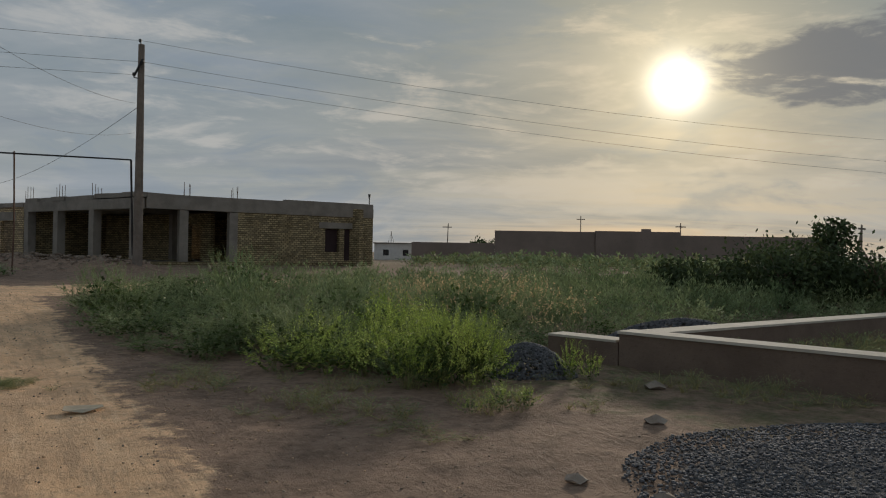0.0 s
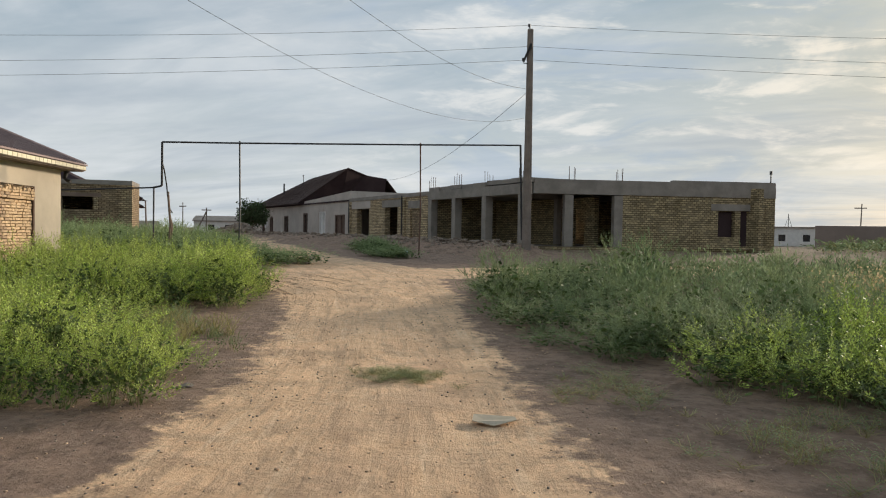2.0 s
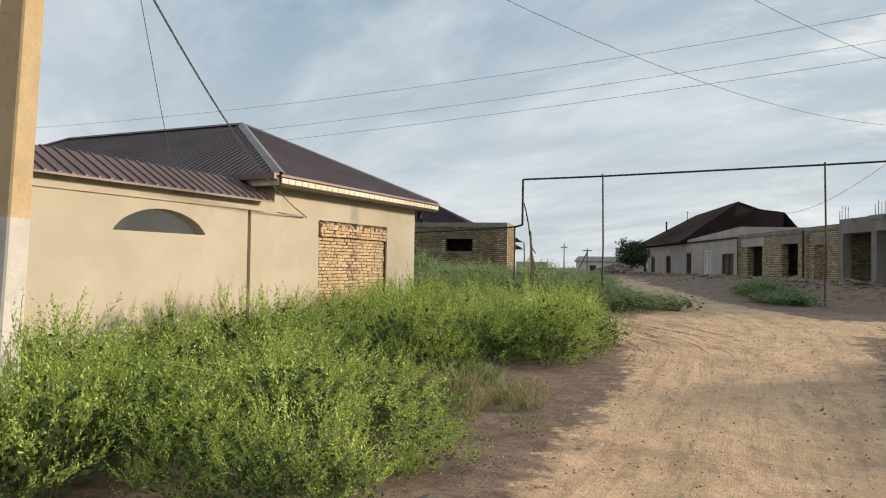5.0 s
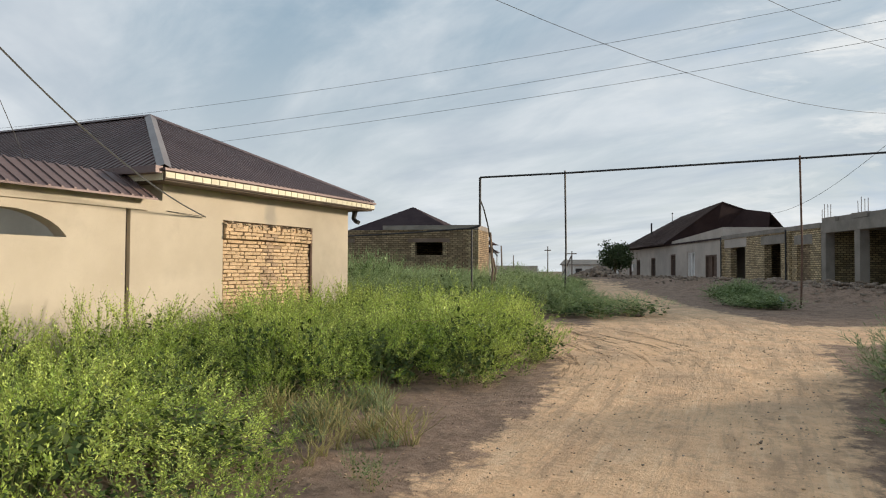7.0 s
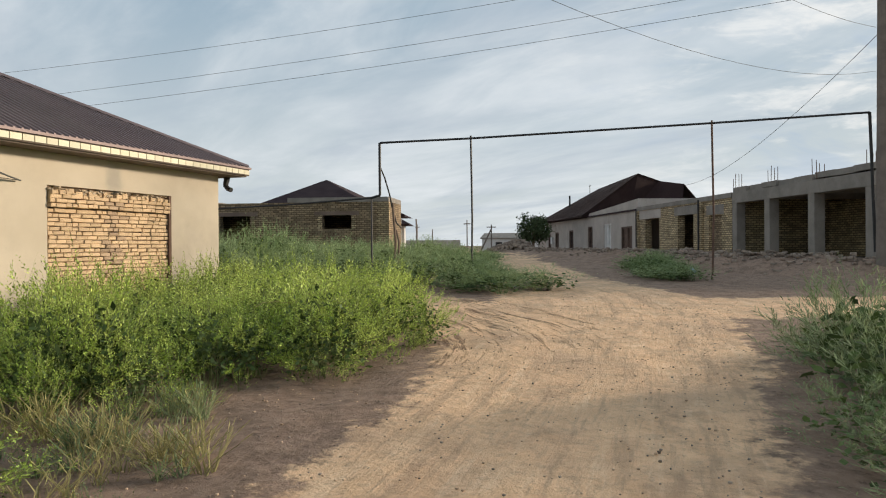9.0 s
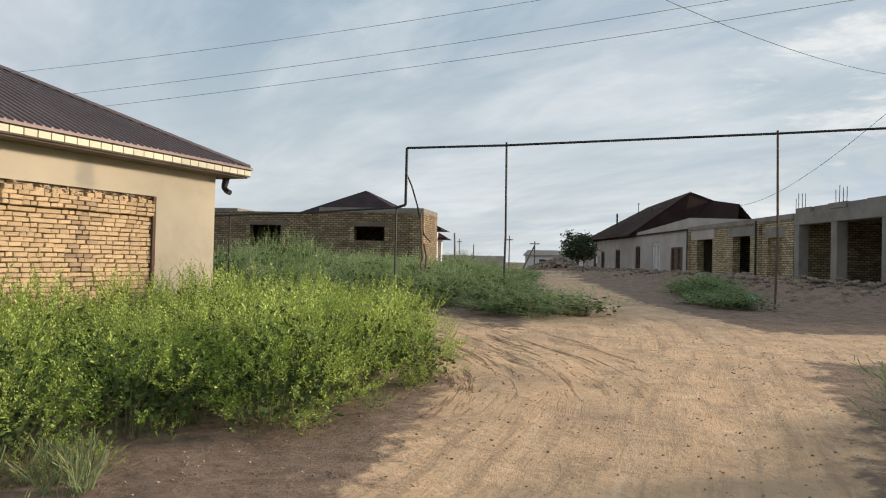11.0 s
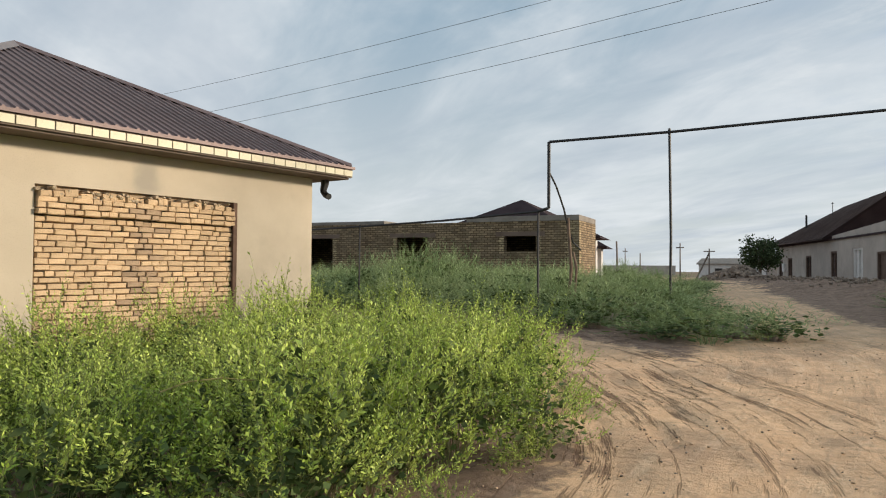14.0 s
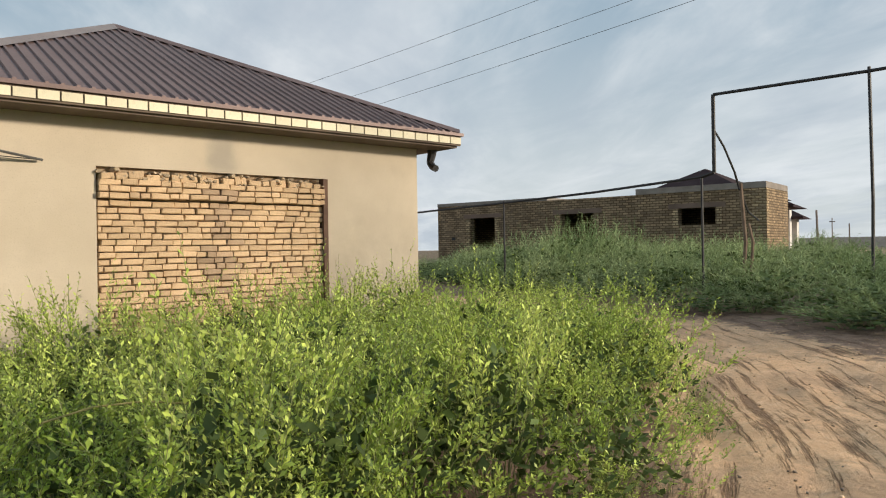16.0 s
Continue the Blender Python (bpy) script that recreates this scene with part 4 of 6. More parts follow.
    part("eave_soffit", Shape().box(36.8, 52.8, -0.05, 0.7, 3.17, 3.2), ROOF_DARK, r)
    part("stove_pipe", Shape().tube([(47.5, -1.0, 4.0), (47.5, -1.0, 5.6)], 0.09, 6), IRON, b)
    part("antenna", Shape().tube([(44.5, -2.2, 4.9), (44.5, -2.2, 6.4)], 0.03, 5).tube([(44.2, -2.2, 6.3), (44.8, -2.2, 6.3)], 0.03, 4), IRON, b)
    part("meter_box", Shape().box(50.3, 50.9, 0.0, 0.2, 0.9, 1.6), DOOR_WHITE, b)


build_grey_house()


# ---- unfinished brick house beyond the side street ----
def build_brick_house():
    m = pose(-34.65, 27.4, 0.9, 0, 0, 47)
    b = thing("unfinished_brick_house", m, "unfinished brown brick house with empty window openings", "house")
    holes = [(-13.87, -12.42, 0.2, 2.46), (-8.81, -7.2, 1.0, 2.46), (-3.4, -1.91, 1.78, 2.46)]
    part("front_wall", Shape().wall(-15.9, 0.0, -0.8, 3.12, 0.0, 0.38, holes), BRICK_ROW, b, "rough brown brick wall")
    part("side_wall", Shape().box(-0.38, 0.0, 0.38, 3.4, -0.8, 3.12), BRICK_ROW, b)
    part("far_wall", Shape().box(-15.9, -15.5, 0.38, 3.4, -0.8, 3.12), BRICK_ROW, b)
    part("back_wall", Shape().box(-15.5, -0.38, 3.0, 3.4, -0.8, 3.12), BRICK_ROW, b)
    for x0, x1, z0, z1 in holes:
        part("lintel", Shape().box(x0 - 0.4, x1 + 0.4, -0.01, 0.3, z1, z1 + 0.2), MUD, b)
    for x0, x1, z0, z1 in holes:
        for side in (x0 - 0.24, x1 + 0.02):
            s = Shape()
            z = max(z0, 0.6)
            i = 0
            while z < z1 - 0.08:
                s.box(side + (0.05 if i % 2 else 0), side + 0.22, -0.03, 0.1, z, z + 0.085)
                z += 0.105
                i += 1
            part("jamb_bricks", s, BRICK_PALE, b)
    part("sill_bricks", Shape().box(-3.6, -1.7, -0.03, 0.1, 0.6, 1.76), BRICK_ROW, b)
    s = Shape()
    for i in range(36):
        s.box(-0.5 - 0.1 * (i % 2), 0.03, -0.03, 0.3, -0.75 + i * 0.107, -0.66 + i * 0.107)
    part("corner_bricks", s, BRICK_PALE, b, "pale toothed corner bricks")
    part("top_slab", Shape().box(-5.2, 0.02, -0.05, 3.3, 3.122, 3.36).box(-15.9, -9.5, -0.03, 3.3, 3.122, 3.27), CONCRETE, b)
    part("ceiling_slab", Shape().box(-15.6, -0.3, 0.3, 3.2, 2.95, 3.118), CONCRETE, b)
    part("cable_box", Shape().box(-15.0, -14.8, -0.04, 0.0, 1.4, 1.55), IRON, b)


build_brick_house()


def build_back_houses():
    m = pose(-55.6, 33.4, 1.0, 0, 0, 47)
    b = thing("brown_roofed_house", m, "house with a dark brown hip roof behind the brick house", "house")
    part("wall", Shape().box(-4.0, 4.0, 0.0, 8.0, -0.5, 4.0), WHITEWASH, b)
    part("roof", Shape().face_set([(-4.6, -0.6, 4.0), (4.6, -0.6, 4.0), (4.6, 8.6, 4.0), (-4.6, 8.6, 4.0), (0, 3.6, 6.29), (0, 4.4, 6.29)], [(0, 1, 4), (1, 2, 5, 4), (2, 3, 5), (3, 0, 4, 5), (3, 2, 1, 0)]), ROOF_DARK, b)
    m = pose(-34.65, 27.4, 0.9, 0, 0, 47)
    b = thing("white_house", m, "pale plastered house with brown metal eaves behind the brick house", "house")
    part("wall", Shape().box(-7.0, -0.9, 4.6, 8.6, -0.8, 2.5), WHITEWASH, b)
    part("roof", Shape().prism([(-7.2, 3.7, 2.5), (0.15, 3.7, 2.5), (0.15, 6.4, 2.5), (-7.2, 6.4, 2.5)], [(-7.2, 3.7, 2.62), (0.15, 3.7, 2.62), (-1.2, 5.0, 3.2), (-7.2, 5.0, 3.2)]), ROOF_DARK, b)
    part("porch_roof", Shape().prism([(-3.0, 6.6, 2.1), (-0.1, 6.6, 2.1), (-0.1, 8.4, 2.1), (-3.0, 8.4, 2.1)], [(-3.0, 6.6, 2.2), (-0.1, 6.6, 2.2), (-0.9, 7.6, 2.6), (-3.0, 7.6, 2.6)]), ROOF_DARK, b)
    for y in (4.7, 6.3, 7.7):
        part("pilaster", Shape().box(-0.898, -0.6, y, y + 0.4, -0.8, 2.5 if y < 6.5 else 2.1), DOOR_WHITE, b)


build_back_houses()


# ---- poles, pipes and wires ----
def gz(x, y):
    return float(ground_z(x, y))


def sag_line(a, b, sag, n=16):
    a, b = Vector(a), Vector(b)
    return [a.lerp(b, i / n) - Vector((0, 0, 4 * sag * (i / n) * (1 - i / n))) for i in range(n + 1)]


POLE_AT = Vector((-12.71, 30.12, 0))
NEAR_POLE = Vector((-7.72, 4.40, 0))


def build_poles():
    p = thing("utility_pole", Matrix.Translation(POLE_AT), "tall weathered grey utility pole beside the track", "pole")
    z0 = gz(POLE_AT.x, POLE_AT.y)
    part("shaft", Shape().tube([(0, 0, z0 - 0.4), (0.0, 0, 5.0), (0.0, 0, 10.25)], 0.21, 8, end=0.13), POLE, p)
    part("top_pin", Shape().tube([(0, 0, 10.2), (-0.06, 0, 10.42)], 0.025, 5).tube([(-0.06, 0, 10.36), (-0.06, 0, 10.48)], 0.055, 6), IRON, p)
    for z, d in ((9.5, 0.16), (8.95, -0.2)):
        part("insulator", Shape().tube([(0, -0.1, z - 0.12), (d, -0.22, z - 0.1), (d, -0.22, z)], 0.022, 5).tube([(d, -0.22, z - 0.03), (d, -0.22, z + 0.1)], 0.055, 6), IRON, p, "iron hook with insulator")
    part("brace", Shape().tube([(0.12, -0.16, 9.6), (-0.2, -0.22, 8.9)], 0.05, 5), IRON, p)
    q = thing("concrete_pole", Matrix.Translation(NEAR_POLE) @ Matrix.Rotation(radians(2.6), 4, Vector((-0.83, 0.56, 0))), "square tan concrete pole limewashed at the foot, among weeds", "pole")
    z0 = gz(NEAR_POLE.x, NEAR_POLE.y)
    turn = Matrix.Rotation(radians(50), 4, "Z")

    def shaft(za, zb, wa, wb):
        a = [(-wa, -wa, za), (wa, -wa, za), (wa, wa, za), (-wa, wa, za)]
        b = [(-wb, -wb, zb), (wb, -wb, zb), (wb, wb, zb), (-wb, wb, zb)]
        s = Shape()
        c = 0.25
        def cut(o):
            out = []
            for i in range(4):
                u, v, w = Vector(o[i - 1]), Vector(o[i]), Vector(o[(i + 1) % 4])
                out += [v.lerp(u, c / 4), v.lerp(w, c / 4)]
            return out
        return s.prism(cut(a), cut(b), turn)

    part("painted_foot", shaft(z0 - 0.3, 2.16, 0.118, 0.112), POLE_WHITE, q, "flaking limewashed foot")
    part("shaft", shaft(2.16, 8.4, 0.11, 0.09), POLE_TAN, q)
    part("cross_arm", Shape().box(-0.9, 0.9, -0.05, 0.05, 7.9, 8.0), RUST, q)
    part("side_arm", Shape().box(-1.5, 0.1, -0.06, 0.02, 6.55, 6.65), RUST, q)


build_poles()


def build_wires():
    def wire(a, b, sag, r, label="thin dark overhead wire"):
        single("overhead_wire", Shape().tube(sag_line(a, b, sag, 24), r, 4), WIRE, Matrix.Identity(4), label, "wire", "overhead wires")

    base = (POLE_AT.x, POLE_AT.y)
    for az, length, span_sag in ((219, 62.0, None), (18, 60.0, None)):
        d = (math.cos(radians(az)), math.sin(radians(az)))
        for z0, c1, c2 in ((10.42, -0.1, 0.0013), (9.55, -0.1, 0.0011), (9.0, -0.097, 0.00095)):
            path = [(base[0] + d[0] * s, base[1] + d[1] * s, z0 + c1 * s + c2 * s * s) for s in np.linspace(0, length, 26)]
            single("overhead_wire", Shape().tube(path, 0.0065, 4), WIRE, Matrix.Identity(4), "thin dark overhead power wire", "wire", "overhead wires")
    n = NEAR_POLE
    wire((-8.2, 4.5, 8.02), (POLE_AT.x - 0.1, POLE_AT.y - 0.15, 7.8), 1.1, 0.006)
    wire((-9.1, 4.4, 6.65), (POLE_AT.x - 0.15, POLE_AT.y - 0.1, 6.6), 1.4, 0.0045)
    wire((POLE_AT.x, POLE_AT.y, 7.75), tuple(ROW @ Vector((36.3, -8.0, 5.7))), 0.9, 0.012)
    wire((n.x + 0.18, n.y + 0.22, 5.35), tuple(HOUSE @ Vector((1.56, -0.05, 2.76))), 0.44, 0.013, "black service cable to the house wall")
    wire((n.x + 0.12, n.y + 0.2, 7.9), tuple(HOUSE @ Vector((-1.5, 0.4, 3.38))), 0.12, 0.005)


build_wires()


def build_gas_pipe():
    g = thing("gas_pipe", Matrix.Identity(4), "thin dark overhead gas pipe carried over the road on posts", "pipe")
    L, A, B, R = (-21.96, 19.35, 4.84), (-20.57, 21.68, 4.99), (-16.0, 26.98, 5.30), (-13.1, 30.2, 5.50)
    part("crossing_pipe", Shape().tube([(L[0], L[1], 4.84), A, B, R], 0.032, 8), IRON, g)
    part("riser", Shape().tube([(L[0], L[1], 4.84), (L[0], L[1], 3.29)], 0.04, 8).tube([(L[0], L[1], 3.29), (-22.2, 19.2, 3.22)], 0.038, 6), IRON, g)
    part("riser", Shape().tube([R, (-12.98, 30.25, gz(-13, 30.3) + 0.2)], 0.045, 8), IRON, g)
    for q in (A, B):
        part("post", Shape().tube([(q[0], q[1], gz(q[0], q[1]) - 0.2), (q[0] + 0.05, q[1], 2.6), (q[0], q[1], q[2] + 0.08)], 0.03, 6), RUST if q == B else IRON, g)
    # lower run to the left, on thinner posts
    e0 = Vector((-22.2, 19.2, 3.22))
    e1, e2 = Vector((-26.42, 15.87, 3.0)), Vector((-32.5, 11.1, 2.8))
    part("low_pipe", Shape().tube([e0, e0.lerp(e1, 0.5) - Vector((0, 0, 0.03)), e1, e2], 0.03, 6), IRON, g)
    for q in (e0, e1):
        part("post", Shape().tube([(q.x, q.y, gz(q.x, q.y) - 0.2), (q.x, q.y, q.z + 0.04)], 0.028, 6), IRON, g)
    part("hose", Shape().tube([(L[0], L[1], 4.15), (-22.3, 19.72, 3.86), (-22.72, 20.16, 3.36), (-22.93, 20.36, 3.04), (-23.25, 20.72, 2.55), (-23.7, 21.2, 2.38)], 0.024, 6), IRON, g, "sagging black branch pipe")
    for x, y, top, r in ((-22.95, 20.4, 3.15, 0.042), (-23.25, 20.72, 2.3, 0.035)):
        single("timber_post", Shape().tube([(x, y, gz(x, y) - 0.2), (x + 0.09, y + 0.05, 1.9), (x, y, top)], r, 6), TIMBER, Matrix.Identity(4), "crooked weathered timber post", "post", "timber posts")


build_gas_pipe()


# ---- plants ----
def plant_mesh(seed, stems, height, spread, leaves, length, width, upright, side, bare=0.12, stem_w=0.004, tip=1.0, crowd=1.7):
    """Arrays of one plant: leaf quads on arching stems, and the stems as thin strips. Returns vertices, quads and 0 or 1 for leaf or stem."""
    rng = np.random.RandomState(seed)
    az = rng.uniform(0, 6.283, stems)
    lean = spread * np.sqrt(rng.uniform(0.02, 1, stems))
    tall = height * rng.uniform(0.62, 1.05, stems) * (1 - 0.28 * (lean / spread) ** 2 * (1.0 if crowd < 2 else 1.7))
    root = rng.normal(0, spread * 0.13, (stems, 2))

    def at(i, t):
        out = lean[i] * t ** 1.4
        wob = 0.03 * height * np.sin(t * 7 + az[i] * 3)
        return np.stack([root[i, 0] + np.cos(az[i]) * out + wob, root[i, 1] + np.sin(az[i]) * out - wob, tall[i] * t - 0.04], -1)

    i = rng.randint(0, stems, leaves)
    t = bare + (1.02 - bare) * rng.beta(crowd, 1.05, leaves)
    p = at(i, t)
    off = rng.normal(0, 1, (leaves, 3)) * side * (1.25 - 0.85 * t)[:, None]
    off[:, 2] = np.abs(off[:, 2]) * 0.7
    p = p + off
    d = (at(i, np.minimum(t + 0.05, 1.1)) - at(i, t))
    d = d / np.linalg.norm(d, axis=1, keepdims=True) * upright + rng.normal(0, 1, (leaves, 3)) * (1 - upright) * 0.8
    d[:, 2] += 0.15
    d /= np.linalg.norm(d, axis=1, keepdims=True)
    w = np.cross(d, rng.normal(0, 1, (leaves, 3)))
    w /= np.linalg.norm(w, axis=1, keepdims=True)
    size = rng.uniform(0.6, 1.25, leaves)[:, None] * (1 - (1 - tip) * t[:, None])
    L, W = d * length * size, w * width * size * 0.5
    v = np.stack([p, p + L * 0.45 + W, p + L, p + L * 0.45 - W], 1).reshape(-1, 3)
    q = np.arange(len(v)).reshape(-1, 4)
    n = 4
    tt = np.linspace(0, 1.0, n)
    sv, sq = [], []
    for s in range(stems):
        c = at(np.full(n, s), tt)
        a = rng.uniform(0, 6.283)
        o = np.array([math.cos(a), math.sin(a), 0]) * stem_w
        k = len(v) + len(sv) * 2 * n
        sv.append(np.concatenate([c - o, c + o * (1 - 0.6 * tt[:, None])]))
        sq += [(k + j, k + j + 1, k + n + j + 1, k + n + j) for j in range(n - 1)]
    v = np.concatenate([v] + sv)
    kind = np.concatenate([np.zeros(len(q), int), np.ones(len(sq), int)])
    return v, np.concatenate([q, np.array(sq)]), kind


def dome_plant(seed, stems, sprigs, leaves, radius, height, length, width, sprig, open_angle=0.8, inner=0.4, rise=0.5, stem_w=0.003, core=260, core_leaf=0.11):
    """Arrays of one rounded bush: stems fan out to a dome, sprigs grow on their outer part and carry small leaves all round."""
    rng = np.random.RandomState(seed)

    def unit(v):
        return v / np.linalg.norm(v, axis=-1, keepdims=True)

    az = rng.uniform(0, 6.283, stems)
    u = rng.uniform(0.0, 1.0, stems) ** 0.8
    reach = rng.uniform(0.84, 1.08, stems)
    tip = np.stack([np.cos(az) * radius * np.sqrt(u), np.sin(az) * radius * np.sqrt(u), height * (1 - 0.985 * u) ** 0.5], -1) * reach[:, None]
    root = np.concatenate([tip[:, :2] * 0.18 + rng.normal(0, radius * 0.06, (stems, 2)), np.full((stems, 1), -0.04)], 1)

    def at(i, t):
        bend = np.stack([t ** 1.35, t ** 1.35, t ** 0.85], -1)
        wob = np.sin(t * 6 + az[i] * 5) * 0.025 * radius
        return root[i] + (tip[i] - root[i]) * bend + np.stack([wob, -wob, 0 * wob], -1)

    n = stems * sprigs
    i = np.repeat(np.arange(stems), sprigs)
    t = inner + (1 - inner) * rng.uniform(0, 1, n) ** 0.55
    t[::sprigs] = 1.0
    base = at(i, t)
    axis = unit(at(i, np.minimum(t + 0.04, 1.05)) - at(i, t - 0.02)) + np.array([0, 0, rise]) + rng.normal(0, 0.34, (n, 3))
    axis = unit(axis)
    size = sprig * rng.uniform(0.6, 1.3, n)
    size[::sprigs] *= 1.35
    j = np.repeat(np.arange(n), leaves)
    f = np.tile((np.arange(leaves) + 0.4) / leaves, n)
    turn = np.tile(np.arange(leaves) * 2.4, n) + np.repeat(rng.uniform(0, 6.283, n), leaves)
    side = unit(np.cross(axis, np.array([0.31, 0.17, 0.93])))
    up = np.cross(axis, side)
    out = side[j] * np.cos(turn)[:, None] + up[j] * np.sin(turn)[:, None]
    p = base[j] + axis[j] * (f * size[j])[:, None]
    d = unit(axis[j] * (1 - 0.5 * open_angle) + out * open_angle + rng.normal(0, 0.2, (len(j), 3)))
    w = unit(np.cross(d, axis[j] + rng.normal(0, 0.5, (len(j), 3))))
    k = (rng.uniform(0.65, 1.25, len(j)) * (1.1 - 0.45 * f))[:, None]
    L, W = d * length * k, w * width * k * 0.5
    v = np.stack([p, p + L * 0.55 + W, p + L, p + L * 0.55 - W], 1).reshape(-1, 3)
    q = np.arange(len(v)).reshape(-1, 4)
    # stems and sprig stalks as thin strips
    tt = np.linspace(0, 1.0, 4)
    line = [at(np.arange(stems), np.full(stems, x)) for x in tt]
    o = np.stack([np.sin(az), -np.cos(az), 0 * az], -1) * stem_w
    sv = np.concatenate([np.stack([c - o * (1.2 - x), c + o * (1.2 - x)], 1).reshape(-1, 3) for c, x in zip(line, tt)])
    m = np.arange(stems) * 2
    sq = np.concatenate([np.stack([m + r * 2 * stems, m + 1 + r * 2 * stems, m + 1 + (r + 1) * 2 * stems, m + (r + 1) * 2 * stems], 1) for r in range(3)]) + len(v)
    o2 = side * stem_w * 0.5
    stalk = np.stack([base - o2, base + o2, base + axis * size[:, None] + o2 * 0.4, base + axis * size[:, None] - o2 * 0.4], 1).reshape(-1, 3)
    kq = np.arange(len(stalk)).reshape(-1, 4) + len(v) + len(sv)
    # broad filler leaves inside the bush; their dark colour paints in its inner shade
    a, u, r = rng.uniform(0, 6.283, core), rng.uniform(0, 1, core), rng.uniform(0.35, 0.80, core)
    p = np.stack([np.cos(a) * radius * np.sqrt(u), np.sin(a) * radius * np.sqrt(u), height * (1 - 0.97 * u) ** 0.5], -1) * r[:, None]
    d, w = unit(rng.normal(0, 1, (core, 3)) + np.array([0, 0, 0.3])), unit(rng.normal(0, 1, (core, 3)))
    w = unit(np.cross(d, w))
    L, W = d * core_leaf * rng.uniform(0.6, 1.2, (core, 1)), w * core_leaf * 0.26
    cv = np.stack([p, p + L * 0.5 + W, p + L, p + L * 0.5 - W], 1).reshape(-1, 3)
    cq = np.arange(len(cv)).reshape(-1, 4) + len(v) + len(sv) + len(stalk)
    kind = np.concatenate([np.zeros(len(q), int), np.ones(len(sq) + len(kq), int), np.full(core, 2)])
    return np.concatenate([v, sv, stalk, cv]), np.concatenate([q, sq, kq, cq]), kind


def scatter(name, spots, plants, mats, label, category, kind="stuff", seed=0, group=""):
    """Joins plants at (x, y, width scale, height scale) into one mesh on the ground."""
    rng = np.random.RandomState(seed)
    vs, qs, ks, n = [], [], [], 0
    ground = ground_z([s[0] for s in spots], [s[1] for s in spots])
    for (x, y, w, h), g in zip(spots, ground):
        v, q, k = plants[rng.randint(len(plants))]
        a = rng.uniform(0, 6.283)
        c, s = math.cos(a) * w, math.sin(a) * w
        vs.append(np.stack([v[:, 0] * c - v[:, 1] * s + x, v[:, 0] * s + v[:, 1] * c + y, v[:, 2] * h + g], 1))
        qs.append(q + n)
        ks.append(k)
        n += len(v)
    me = quad_mesh(name, np.concatenate(vs), np.concatenate(qs), mats[0])
    for m in mats[1:]:
        me.materials.append(m)
    me.polygons.foreach_set("material_index", np.concatenate(ks).astype(np.int32))
    return tagged(new(name, me), label, category, group, kind)


def inside(x, y, poly):
    hit = False
    for (ax, ay), (bx, by) in zip(poly, poly[1:] + poly[:1]):
        if (ay > y) != (by > y) and x < (bx - ax) * (y - ay) / (by - ay) + ax:
            hit = not hit
    return hit


def spots_in(poly, gap, seed, width=1.0, low=0.5, high=1.0, rise=1.2, keep=None, jitter=0.5, amp=0.26, inset=0.0):
    """Places in an outline about gap apart; plants grow taller away from its edge."""
    rng = random.Random(seed)
    xs, ys = [p[0] for p in poly], [p[1] for p in poly]
    ring = [(a, b, 0.0) for a, b in poly + poly[:1]]
    out = []
    y = min(ys)
    while y < max(ys):
        x = min(xs)
        while x < max(xs):
            px, py = x + rng.uniform(-jitter, jitter) * gap, y + rng.uniform(-jitter, jitter) * gap
            if inside(px, py, poly) and (keep is None or keep(px, py, rng)):
                edge = float(seg_distance(np.array(px), np.array(py), ring))
                if edge < inset:
                    x += gap
                    continue
                h = low + (high - low) * float(smooth01(edge / rise))
                h *= 0.84 + amp * float(lumps(np.array(px), np.array(py), 1.9, 21)) + rng.uniform(-0.2, 0.2)
                out.append((px, py, width * rng.uniform(0.8, 1.2) * (min(1.0, 0.5 + 0.65 * edge) if inset else 1.0), max(0.12, h)))
            x += gap
        y += gap * 0.87
    return out


BUSHY = [dome_plant(10 + k, 58, 6, 8, 0.62, 1.0, 0.037, 0.0145, 0.19, 0.52, 0.48, 0.8, core=330, core_leaf=0.085) for k in range(7)]
SMALL = [dome_plant(65 + k, 16, 4, 7, 0.62, 1.0, 0.06, 0.022, 0.25, 0.55, 0.3, 0.8, core=20, core_leaf=0.12) for k in range(3)]
HAZY = [dome_plant(70 + k, 62, 5, 5, 0.60, 1.0, 0.075, 0.008, 0.17, 0.4, 0.4, 0.9, core=160, core_leaf=0.11) for k in range(5)]
WOOLLY = [dome_plant(80 + k, 40, 4, 4, 0.62, 1.0, 0.11, 0.012, 0.2, 0.32, 0.35, 1.1, core=110, core_leaf=0.13) for k in range(5)]
SPIKY = [dome_plant(90 + k, 24, 4, 9, 0.42, 1.0, 0.055, 0.018, 0.26, 0.6, 0.3, 1.6, core=90) for k in range(4)]
TUFTY = [plant_mesh(20 + k, 18, 1.0, 0.40, 290, 0.062, 0.012, 0.66, 0.06, 0.05, 0.004) for k in range(4)]
SOFT = [plant_mesh(30 + k, 10, 1.0, 0.42, 150, 0.12, 0.024, 0.75, 0.08, 0.04, 0.004) for k in range(4)]
FARISH = [plant_mesh(40 + k, 5, 1.0, 0.5, 70, 0.22, 0.06, 0.7, 0.12, 0.04, 0.008) for k in range(3)]
GRASS = [plant_mesh(50 + k, 22, 0.5, 0.26, 30, 0.10, 0.008, 0.85, 0.02, 0.3, 0.005) for k in range(3)]
THISTLE = [plant_mesh(60 + k, 8, 1.1, 0.34, 34, 0.04, 0.036, 0.3, 0.03, 0.72, 0.004) for k in range(3)]

